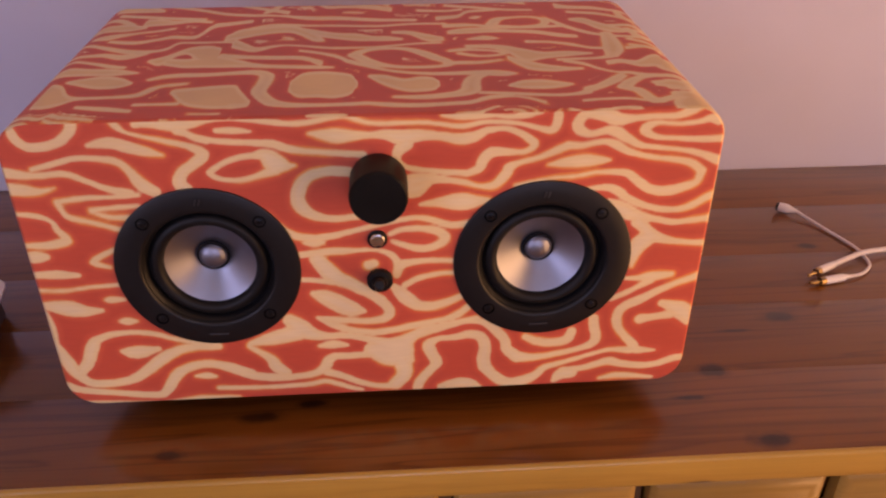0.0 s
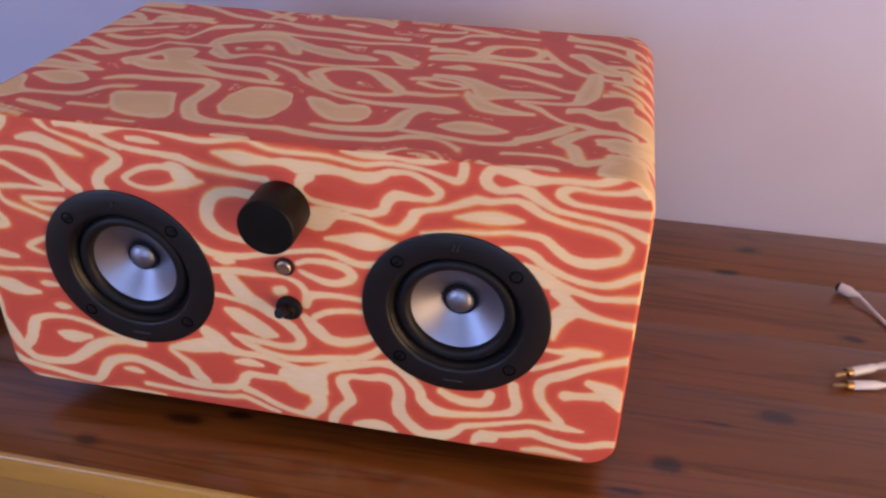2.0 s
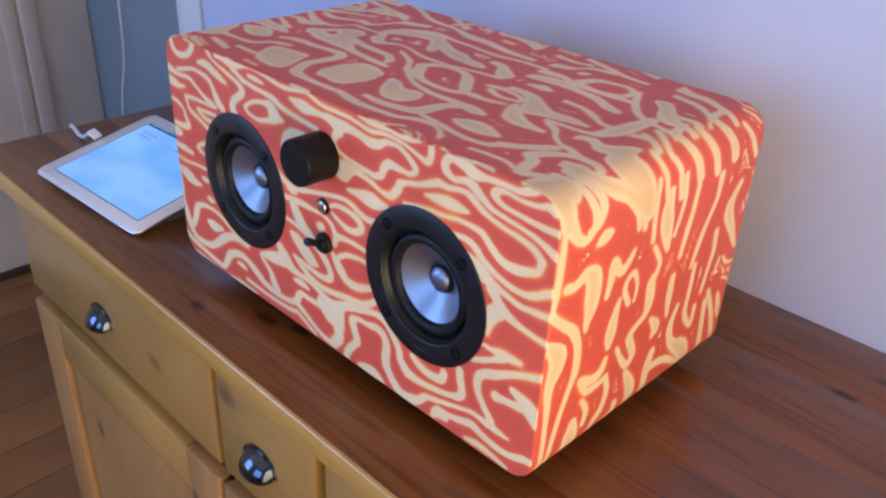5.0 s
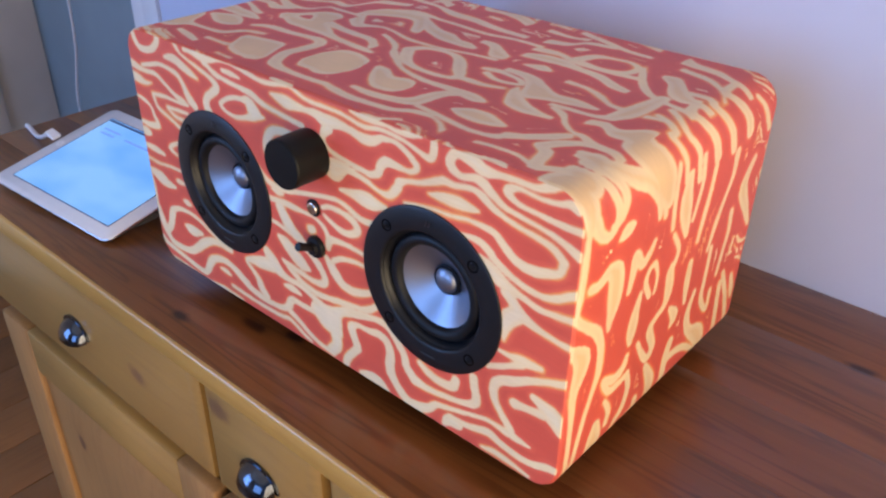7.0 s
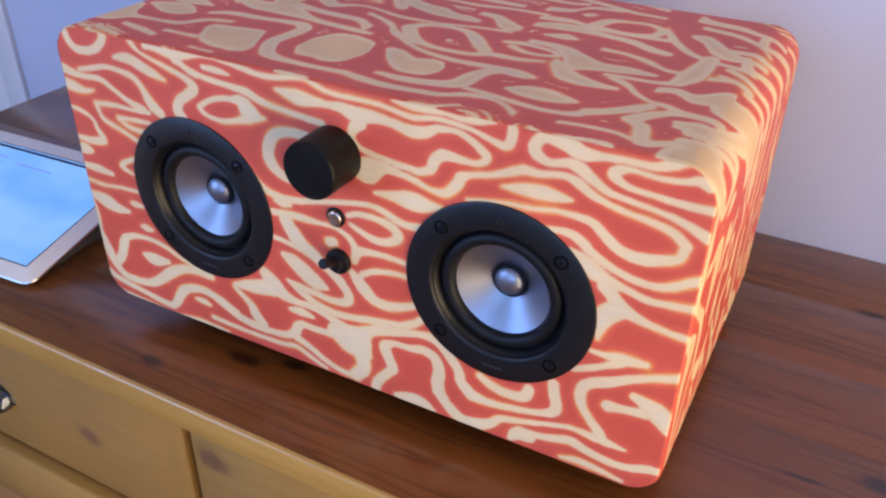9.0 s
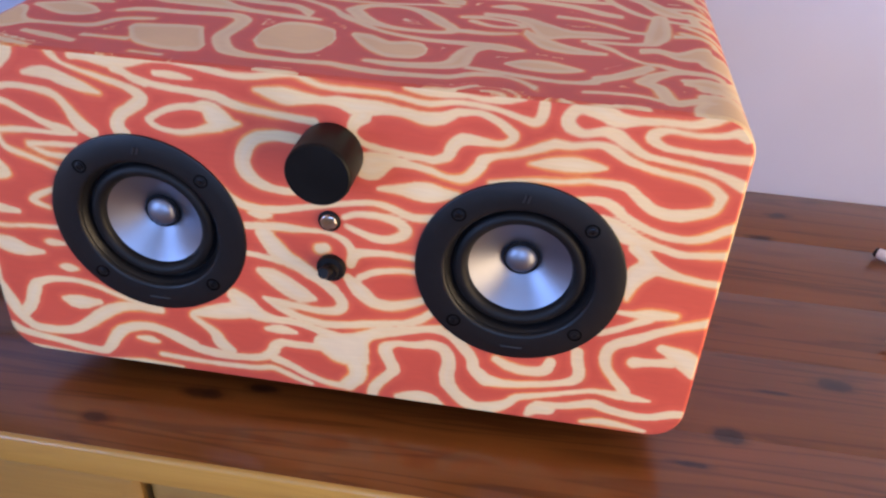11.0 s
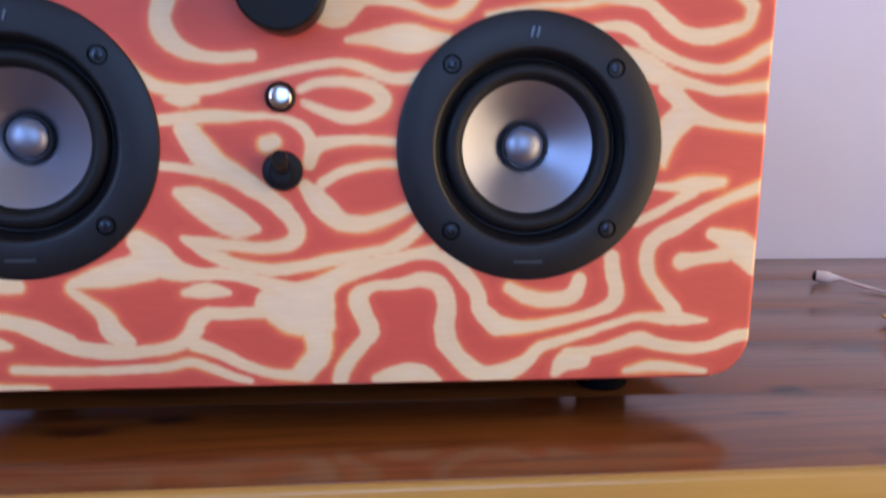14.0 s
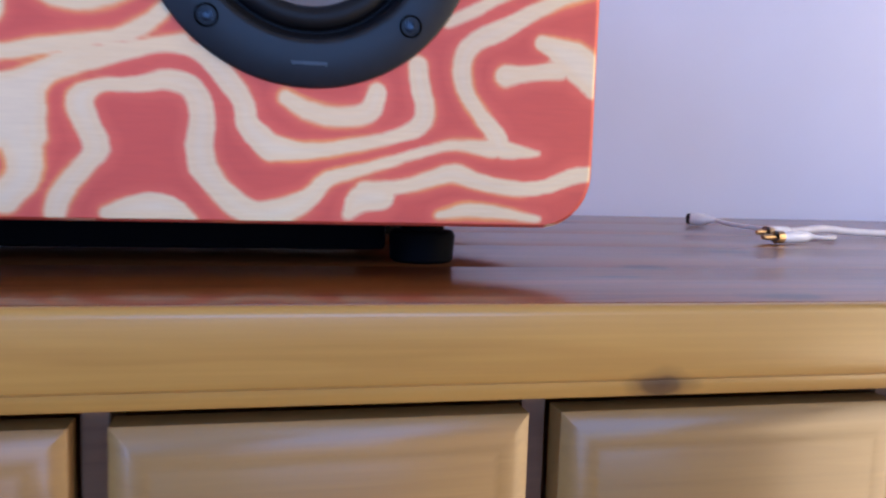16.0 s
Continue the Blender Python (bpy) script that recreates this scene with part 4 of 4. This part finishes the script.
streak_round(354, 198, 5.9,  376, 201, 6.3,  396, 204, 6.4)
streak_round(356, 218, 4.1,  371, 224, 6.4,  379, 226, 3.2)
streak_round(346, 200, 5.0,  372, 214, 5.4,  400, 224, 5.1)
streak_round(384, 127, 5.5,  382, 138, 6.5,  387, 155, 5.5,  401, 174, 4.1)
streak_round(368, 129, 7.9,  378, 126, 8.8,  396, 125, 6.9,  411, 125, 4.1)
streak_round(369, 96, 4.6,  387, 106, 11.1,  401, 106, 8.7,  408, 105, 4.1)
streak_round(344, 67, 4.7,  352, 63, 7.4,  354, 53, 7.5,  348, 41, 5.6,  361, 49, 5.6,  362, 60, 5.6,  360, 71, 5.1)
streak_round(363, 72, 5.1,  375, 75, 5.6,  388, 71, 5.6,  395, 63, 5.1,  405, 59, 3.7)
streak_round(382, 39, 8.5,  393, 38, 15.5,  403, 36, 14.6,  403, 31, 6.1)
streak_round(367, 46, 3.7,  379, 53, 5.2,  389, 51, 4.2)
streak_round(392, 88, 6.1,  400, 87, 5.6,  404, 76, 4.7,  413, 75, 3.3)



def layer_depth(kind, x, z):
    """Millimetres to the nearest cream layer, below zero inside it, for arrays of places; plain grain far from any streak."""
    best = np.full(x.shape, 50.0)
    for line in STREAKS[kind]:
        for (ax, az, aw), (bx, bz, bw) in zip(line, line[1:]):
            near = (x > min(ax, bx) - 18) & (x < max(ax, bx) + 18) & (z > min(az, bz) - 18) & (z < max(az, bz) + 18)
            px, pz, dx, dz = x[near] - ax, z[near] - az, bx - ax, bz - az
            t = np.clip((px * dx + pz * dz) / max(dx * dx + dz * dz, 1e-6), 0, 1)
            best[near] = np.minimum(best[near], np.hypot(px - t * dx, pz - t * dz) - 0.5 * (aw + t * (bw - aw)))
    for line in BANDS if kind == "round" else ():
        lx, lz, lw = line.T
        near = (x > lx[0] - 12) & (x < lx[-1] + 12) & (z > (lz - lw).min() - 15) & (z < (lz + lw).max() + 15)
        px, pz = x[near], z[near]
        over = np.maximum(np.maximum(lx[0] - px, px - lx[-1]), 0.0)
        slope = np.interp(px, lx, np.gradient(lz, np.maximum(lx, np.maximum.accumulate(lx) + 1e-3 * np.arange(len(lx)))))
        off = (np.abs(pz - np.interp(px, lx, lz)) - 0.5 * np.interp(px, lx, lw)) / np.sqrt(1 + np.clip(slope, -2, 2) ** 2)
        best[near] = np.minimum(best[near], np.where(over > 0, np.hypot(over, np.maximum(off, 0.0)), off))
    if kind == "front":
        for k in np.nonzero(best > 15.0)[0]:
            f = 5.5 * noise.fractal(Vector((x[k] * 0.011, z[k] * 0.034, 4.3)), 1.0, 2.0, 2)
            best[k] = min(best[k], max(2.6 * math.sin(2 * math.pi * f) + 0.8, 4.0 - 1.5 * (best[k] - 15.0)))
    else:
        # further layers follow the first ones at a few millimetres
        for k in np.nonzero(best > 7.0)[0]:
            n1 = noise.noise(Vector((x[k] * 0.020, z[k] * 0.045, 1.7)))
            n2 = noise.noise(Vector((x[k] * 0.035, z[k] * 0.060, 8.1)))
            away = best[k] + 1.8 * n1
            half = 0.40 + 3.4 * n2
            if away > (3.2 if -195 < x[k] < 425 else 2.0) and half > 0.8:
                best[k] = min(best[k], abs((away - 2.0) % 6.6 - 4.2) - half)
    return best


def sheet(name, mat, verts, faces, depth, uvs, label):
    """A fine veneer sheet that carries its layer depth."""
    data = bpy.data.meshes.new(name)
    data.from_pydata(verts, [], faces)
    data.attributes.new("layer", "FLOAT", "POINT").data.foreach_set("value", np.asarray(depth, np.float32))
    layer = data.uv_layers.new(name="UVMap")
    idx = np.empty(len(data.loops), np.int32)
    data.loops.foreach_get("vertex_index", idx)
    layer.data.foreach_set("uv", np.asarray(uvs, np.float32)[idx].ravel())
    data.polygons.foreach_set("use_smooth", np.ones(len(data.polygons), bool))
    data.materials.append(mat)
    ob = new(name, data)
    ob.parent, ob.matrix_parent_inverse = speaker, _sinv
    return tagged(ob, label)


def outline_at(s, inset):
    """A spot on the rounded outline, s metres round from the middle of the top towards the right."""
    w, h, r = (BX1 - BX0) / 2, (BZ1 - BZ0) / 2, BR
    cx, cz = (BX0 + BX1) / 2, (BZ0 + BZ1) / 2
    parts = [(w - r, 0), (math.pi * r / 2, 1), (2 * (h - r), 2), (math.pi * r / 2, 3), (2 * (w - r), 4), (math.pi * r / 2, 5), (2 * (h - r), 6), (math.pi * r / 2, 7), (w - r, 8)]
    for length, k in parts:
        if s <= length + 1e-9:
            break
        s -= length
    a = s / r
    i = inset
    spots = {0: (s, h - i), 2: (w - i, h - r - s), 4: (w - r - s, -h + i), 6: (-w + i, -h + r + s), 8: (-w + r + s, h - i)}
    if k in spots:
        x, z = spots[k]
    else:
        ox, oz, a0 = {1: (w - r, h - r, 90), 3: (w - r, -h + r, 0), 5: (-w + r, -h + r, -90), 7: (-w + r, h - r, 180)}[k]
        g = radians(a0) - a
        x, z = ox + (r - i) * math.cos(g), oz + (r - i) * math.sin(g)
    return cx + x, cz + z


def shell():
    """The wrapped body: a rounded tube with a small front round-over."""
    w, h = (BX1 - BX0) / 2, (BZ1 - BZ0) / 2
    total = 4 * (w + h) - 8 * BR + 2 * math.pi * BR
    n, cx = 720, (BX0 + BX1) / 2
    ys = [0.0006, 0.0016] + [0.0016 + (BD - 0.0016) * j / 135 for j in range(1, 136)]
    verts, us = [], []
    for y in ys:
        inset = 0.0010 if y < 0.001 else 0.0
        for k in range(n):
            s = total * k / n
            x, z = outline_at(s, inset)
            verts.append((x, y, z))
            us.append((cx + (s if s < total * 0.75 else s - total), y))
    faces = [(j * n + k, j * n + (k + 1) % n, (j + 1) * n + (k + 1) % n, (j + 1) * n + k) for j in range(len(ys) - 1) for k in range(n)]
    faces.append(tuple(range((len(ys) - 1) * n, len(ys) * n)))
    us = np.array(us)
    depth = layer_depth("round", us[:, 0] * 1000, us[:, 1] * 1000)
    return sheet("cabinet", M_WRAP, verts, faces, depth, us, "rounded body wrapped in red and cream swirled veneer")


shell()
DRIVERS = ((-0.0948, 0.1228), (0.1137, 0.1209))


def front_panel():
    """The front veneer as a fine sheet with a thin rim, cut out behind the drivers."""
    nx, nz = 340, 170
    zs = BZ0 + 0.001 + (BZ1 - BZ0 - 0.002) * (0.5 - 0.5 * np.cos(np.pi * (0.08 + 0.84 * np.arange(nz + 1) / nz))) / 1.0
    zs = BZ0 + 0.001 + (BZ1 - BZ0 - 0.002) * (zs - zs[0]) / (zs[-1] - zs[0])
    r = BR - 0.001
    low, high = BZ0 + 0.001 + r, BZ1 - 0.001 - r
    out = np.where(zs < low, low - zs, np.where(zs > high, zs - high, 0.0))
    cut = r - np.sqrt(np.maximum(r * r - out * out, 0.0))
    t = np.arange(nx + 1) / nx
    X = (BX0 + 0.001 + cut)[:, None] + (BX1 - BX0 - 0.002 - 2 * cut)[:, None] * t[None, :]
    Z = np.repeat(zs[:, None], nx + 1, 1)
    depth = layer_depth("front", X.ravel() * 1000, Z.ravel() * 1000)
    verts = np.stack([X.ravel(), np.zeros(X.size), Z.ravel()], 1).tolist()
    faces = []
    for j in range(nz):
        for i in range(nx):
            cx, cz = X[j, i], zs[j]
            if all((cx - dx) ** 2 + (cz - dz) ** 2 > 0.0485 ** 2 for dx, dz in DRIVERS):
                k = j * (nx + 1) + i
                faces.append((k, k + 1, k + nx + 2, k + nx + 1))
    loop = [i for i in range(nx + 1)] + [j * (nx + 1) + nx for j in range(1, nz + 1)] + [nz * (nx + 1) + i for i in range(nx - 1, -1, -1)] + [j * (nx + 1) for j in range(nz - 1, 0, -1)]
    first = len(verts)
    for k in loop:
        verts.append((verts[k][0], 0.0012, verts[k][2]))
    n = len(loop)
    for k in range(n):
        q = (k + 1) % n
        faces.append((loop[k], first + k, first + q, loop[q]))
    co = np.array(verts)
    return sheet("front_panel", M_FRONT, verts, faces, np.concatenate([depth, depth[loop]]), co[:, (0, 2)], "front of red and cream swirled veneer")


front_panel()


def facing(x, z, y=0.0):
    """Local z towards the viewer's side (-y)."""
    return pose(x, y, z, 90, 0, 0)


for _x, _z in DRIVERS:
    _m = facing(_x, _z)
    drv = sp("driver", lathe([(0.0470, -0.014), (0.0400, -0.009), (0.0398, -0.0012), (0.0404, 0.0006), (0.0412, 0.0013), (0.0424, 0.0015), (0.0556, 0.0014), (0.0564, 0.0010), (0.0567, 0.0003), (0.0567, -0.0004)], 96, _m), M_BLACK, label="black round driver with a metal cone")
    part("basket_ring", lathe([(0.0399, -0.0010), (0.0384, -0.0030), (0.0376, -0.0066), (0.0362, -0.0070)], 72, _m), M_BLACK, drv)
    _roll = [(0.0372, -0.0066)] + [(0.0326 + 0.0041 * math.cos(radians(a)), -0.0064 + 0.0042 * math.sin(radians(a))) for a in range(0, 181, 15)] + [(0.0281, -0.0072)]
    part("surround", lathe(_roll, 72, _m), M_RUBBER, drv, "black rubber surround")
    _cone = [(0.0284, -0.0068), (0.0272, -0.0075), (0.0240, -0.0096), (0.0200, -0.0122), (0.0160, -0.0149), (0.0125, -0.0171), (0.0096, -0.0187), (0.0090, -0.0192)]
    part("cone", lathe(_cone, 64, _m), M_CONE, drv, "brushed aluminium cone")
    part("dust_cap", lathe([(0.0092, -0.0184), (0.0090, -0.0168)] + [(0.0088 * math.cos(radians(a)), -0.0168 + 0.0046 * math.sin(radians(a))) for a in range(0, 90, 12)] + [(0, -0.0122)], 40, _m), M_CONE, drv, "shiny domed cap")
    part("cap_ring", lathe([(0.0089, -0.0184), (0.0090, -0.0158), (0.0098, -0.0157), (0.0104, -0.0178)], 40, _m), M_RUBBER, drv, "thin dark ring round the cap")
    for _a in (44, 135, 226, 315):
        _sx, _sz = _x + 0.0483 * math.cos(radians(_a)), _z + 0.0483 * math.sin(radians(_a))
        # holes are not cut; a shallow black cup carries their shade
        _sc = part("screw", lathe([(0.0040, 0.0013), (0.0039, 0.0018), (0.0034, 0.0018), (0.0032, 0.0014), (0, 0.0014)], 20, facing(_sx, _sz)), M_HOLE_SHADE, drv)
        part("screw_head", lathe([(0.0022, 0.0014), (0.0021, 0.0020), (0.0011, 0.0022), (0.0009, 0.0017), (0, 0.0017)], 16, facing(_sx, _sz)), M_HEAD, _sc)

for _d, (_x, _z) in zip([o for o in speaker.children if o.name.startswith("driver")], DRIVERS):
    for _k in (-1, 1):
        _e = block(-0.0005, 0.0005, -0.0020, -0.0014, -0.0021, 0.0021)
        _e.transform(pose(_x + 0.0012 * _k, 0, _z + 0.0478, 0, 16, 0))
        part("emblem", _e, M_EMBLEM, _d, "small silver emblem")
    part("marking", block(_x - 0.006, _x + 0.006, -0.0018, -0.0013, _z - 0.0490, _z - 0.0478), M_BAR, _d, "faint grey marking")

_m = facing(0.0122, 0.1818)
knob = sp("volume_knob", lathe([(0, 0.0), (0.0168, 0.0004), (0.0170, 0.0020), (0.0169, 0.0240), (0.0166, 0.0254), (0.0158, 0.0261), (0, 0.0261)], 64, _m), M_KNOB, label="black cylindrical volume knob")
_m = facing(0.0100, 0.1410)
lamp = sp("indicator_lamp", lathe([(0.0062, -0.0004), (0.0062, 0.0012), (0.0054, 0.0018), (0.0048, 0.0014), (0.0046, -0.0004)], 32, _m), M_SCREW, label="small round indicator in a dark ring")
part("lens", lathe([(0.0047, 0.0006), (0.0046, 0.0024), (0.0043, 0.0029), (0.0040, 0.00305), (0.0024, 0.0032), (0, 0.00325)], 32, _m), M_CHROME, lamp, "bright metal indicator button")
_m = facing(0.0104, 0.1112)
sw = sp("toggle_switch", lathe([(0, 0), (0.0082, 0.0), (0.0083, 0.0022), (0.0076, 0.0036), (0.0050, 0.0042), (0.0044, 0.0066), (0, 0.0066)], 32, _m), M_SWITCH, label="small black switch")
_m = pose(0.0104, -0.003, 0.1112, -26) @ pose(-0.0104, 0.003, -0.1112) @ _m
part("lever", lathe([(0, 0.0040), (0.0026, 0.0050), (0.0029, 0.0150), (0.0034, 0.0172), (0.0028, 0.0188), (0, 0.0192)], 20, _m), M_SWITCH, sw, "short black lever")
for _x in (-0.150, 0.163):
    for _y in (0.046, 0.180):
        sp("foot", lathe([(0, 0.0), (0.0118, 0.0), (0.0130, 0.0012), (0.0135, 0.0110), (0.0125, 0.0128), (0.0090, 0.0132), (0.0090, 0.0182), (0, 0.0182)], 32, pose(_x, _y, 0)), M_FOOT_SHADE, label="round black rubber foot")

# added block, not a known part: its black stands in for shade
sp("under_box_shade", block(-0.130, 0.150, 0.058, 0.205, 0.003, 0.0185, 0.002), M_FOOT_SHADE, label="black block added to stand in for shade under the box")

# ---- tablet ----
tab = tagged(thing("tablet", (-0.387, 0.055, 0.0219)), "white tablet with a lit blue screen, leaning on its folded cover", "tablet")
tab.matrix_world = pose(-0.387, 0.055, 0.0135, 10.7, 1.0, 4.2)


def slab(w, h, r, rows):
    bm = bmesh.new()
    rings = []
    for inset, z in rows:
        rings.append([bm.verts.new((x, y, z)) for x, y in rounded_rect(-w / 2 + inset, w / 2 - inset, -h / 2 + inset, h / 2 - inset, max(r - inset, 0.0006), 6)])
    n = len(rings[0])
    for a, b in zip(rings, rings[1:]):
        for k in range(n):
            bm.faces.new((a[k], a[(k + 1) % n], b[(k + 1) % n], b[k]))
    bm.faces.new(rings[0][::-1])
    bm.faces.new(rings[-1])
    return bm


part("case", slab(0.2062, 0.1588, 0.0105, [(0.012, 0.0), (0.005, 0.0012), (0.001, 0.0045), (0.0, 0.0062), (0.0006, 0.0072)]), plain("brushed_aluminium", (0.6, 0.6, 0.62), 0.3, 1.0), tab, "aluminium back shell")
part("bezel", slab(0.2050, 0.1576, 0.0100, [(0.0, 0.0068), (0.0, 0.0076), (0.0006, 0.0080)]), M_CASE, tab, "white glossy bezel")
screen = part("screen", slab(0.1684, 0.1262, 0.001, [(0.0, 0.0076), (0.0, 0.00825)]), M_SCREEN, tab, "lit pale blue screen")
# dark rim carries the shade of the screen's sunken edge as colour
part("screen_edge", slab(0.1708, 0.1286, 0.0016, [(0.0, 0.0077), (0.0, 0.00812)]), plain("screen_rim_shade", (0.03, 0.04, 0.10), 0.3), tab, "thin dark rim painted as shade of the sunken screen edge")
for _x, _y, _w in ((-0.074, 0.0445, 0.029), (-0.072, 0.0375, 0.024), (-0.031, 0.040, 0.043)):
    part("text_bar", block(_x, _x + _w, _y, _y + 0.0024, 0.00825, 0.00845), M_TEXT, screen)
part("status_bar", block(-0.083, 0.083, 0.0585, 0.0615, 0.00825, 0.00842), plain("dark_status", (0.02, 0.03, 0.12), 0.3), screen, "thin dark bar along the screen's edge")
part("home_button", lathe([(0.0048, 0.0080), (0.0046, 0.0082), (0, 0.0079)], 24, pose(-0.0935, 0, 0)), M_CASE, tab)
_w = bmesh.new()
_lo = [_w.verts.new((x, y, z)) for x in (-0.094, 0.094) for y, z in ((-0.066, 0.0010), (0.070, 0.0010), (0.070, -0.0235), (0.055, -0.0228), (-0.066, -0.0008))]
for _k in range(5):
    _w.faces.new((_lo[_k], _lo[(_k + 1) % 5], _lo[5 + (_k + 1) % 5], _lo[5 + _k]))
_w.faces.new(_lo[:5])
_w.faces.new(_lo[5:][::-1])
part("folded_cover", _w, plain("grey_cover", (0.10, 0.10, 0.11), 0.7), tab, "dark grey cover folded under as a wedge")

# charging lead
lead = tagged(thing("charging_lead", (-0.60, 0.06, 0)), "white charging lead running over the sideboard's end to the tablet", "cable")
_linv = Matrix.Translation((0.60, -0.06, 0))
_o = part("cord", tube([(-0.503, 0.0485, 0.0265), (-0.520, 0.050, 0.0200), (-0.545, 0.054, 0.0085), (-0.570, 0.058, 0.0028), (-0.598, 0.063, 0.0030), (-0.611, 0.066, -0.008), (-0.622, 0.075, -0.09), (-0.70, 0.14, -0.38), (-0.92, 0.28, -0.52), (-1.12, 0.37, -0.44), (-1.185, 0.39, -0.235), (-1.142, 0.39, -0.095), (-1.130, 0.39, 0.012), (-1.140, 0.40, 0.25), (-1.18, 0.46, 0.75), (-1.20, 0.558, 1.25)], 0.0026), M_CORD, lead)
_o.matrix_parent_inverse = _linv
_pm = pose(-0.4965, 0.0478, 0.0285, 10.7, 14, 6)
_bm = slab(0.016, 0.011, 0.0020, [(0.0008, -0.0020), (0.0, -0.0012), (0.0, 0.0012), (0.0008, 0.0020)])
_bm.transform(_pm)
_o = part("plug", _bm, M_CASE, lead)
_o.matrix_parent_inverse = _linv

# ---- audio cable ----
aud = tagged(thing("audio_cable", (0.42, 0.18, 0)), "white audio cable with gold phono plugs, lying loose", "cable")
_ainv = Matrix.Translation((-0.42, -0.18, 0))


def plug(tip, tail, jack):
    """A moulded plug from tail to tip."""
    a, b = Vector(tail), Vector(tip)
    m = Matrix.Translation(a) @ (b - a).to_track_quat("Z", "Y").to_matrix().to_4x4()
    L = (b - a).length
    o = part("plug", lathe([(0, 0), (0.0018, 0), (0.0025, 0.003), (0.0034, 0.006), (0.0036, L * 0.62), (0.0031, L * 0.66), (0, L * 0.66)], 24, m), M_CASE, aud, "white moulded plug")
    o.matrix_parent_inverse = _ainv
    if jack:
        part("pin", lathe([(0.0016, L * 0.60), (0.0016, L * 0.95), (0.0010, L), (0, L)], 16, m), M_GOLD, o, "gold pin")
        part("collar", lathe([(0.0034, L * 0.60), (0.0036, L * 0.62), (0.0035, L * 0.74), (0.0028, L * 0.74), (0.0028, L * 0.62)], 20, m), M_GOLD, o)
    else:
        part("socket", lathe([(0.0034, L * 0.35), (0.0044, L * 0.45), (0.0047, L * 0.70), (0.0044, L), (0.0030, L), (0.0028, L * 0.7), (0, L * 0.7)], 24, m), M_CASE, o, "white socket end")
        # black end puts the shadow at the socket's tip into colour
        part("tip_shade", lathe([(0.0040, L * 0.9), (0.0040, L + 0.0022), (0.0030, L + 0.0030), (0.0022, L + 0.0028), (0, L + 0.0012)], 20, m), M_KNOB, o, "socket opening, black for the shadow at its tip")


def lead_piece(pts, r=0.0014):
    o = part("cord", tube(pts, r), M_CORD, aud)
    o.matrix_parent_inverse = _ainv


plug((0.4055, 0.2675, 0.0050), (0.419, 0.257, 0.0050), False)
lead_piece([(0.418, 0.258, 0.0054), (0.426, 0.244, 0.0030), (0.436, 0.220, 0.0020), (0.446, 0.192, 0.0020), (0.447, 0.176, 0.0020), (0.444, 0.160, 0.0022), (0.430, 0.146, 0.0030), (0.413, 0.140, 0.0042)])
plug((0.376, 0.132, 0.0042), (0.414, 0.1405, 0.0042), True)
plug((0.378, 0.141, 0.0062), (0.414, 0.1610, 0.0052), True)
lead_piece([(0.413, 0.1605, 0.0052), (0.432, 0.1700, 0.0056), (0.448, 0.1760, 0.0062), (0.475, 0.1830, 0.0040), (0.52, 0.190, 0.0024), (0.58, 0.205, 0.0024), (0.66, 0.235, 0.0024), (0.74, 0.30, 0.0024)], 0.0024)

# ---- windows of the room ----
def room_window(name, m, w, h):
    """A framed window with a middle bar, its opening w by h, centred at m."""
    win = tagged(thing(name), "white framed window letting in daylight", "window", kind="structure")
    win.matrix_world = m
    for a, b, c, d in ((-w / 2, w / 2, -h / 2, -h / 2 + 0.05), (-w / 2, w / 2, h / 2 - 0.05, h / 2), (-w / 2, -w / 2 + 0.05, -h / 2 + 0.05, h / 2 - 0.05), (w / 2 - 0.05, w / 2, -h / 2 + 0.05, h / 2 - 0.05), (-0.025, 0.025, -h / 2 + 0.05, h / 2 - 0.05)):
        part("window_frame", block(a, b, -0.025, 0.025, c, d, 0.004), M_TRIM, win)


room_window("window_1", pose(0.30, FRONT - 0.08, 0.60), 1.44, 1.40)
room_window("window_3", pose(LEFT - 0.10, -1.90, 0.60, 0, 0, 90), 1.00, 1.40)
room_window("window_2", pose(RIGHT + 0.08, -0.52, 0.0, 0, 0, 90), 1.28, 1.44)

# ---- floor boards ----
_mesh = None
for _i in range(26):
    _x = LEFT - 0.30 + _i * 0.121
    if _mesh is None:
        _fb = part("floor_board", block(0, 0.1195, 0, 2.6, -0.012, 0.0, 0.0012), M_FLOOR, floor_ob)
        _mesh = _fb.data
    else:
        _fb = new("floor_board", _mesh)
        _fb.parent = floor_ob
    _fb.location = (_x, -1.9 + 0.37 * ((_i * 7) % 5) / 5, FLOOR)
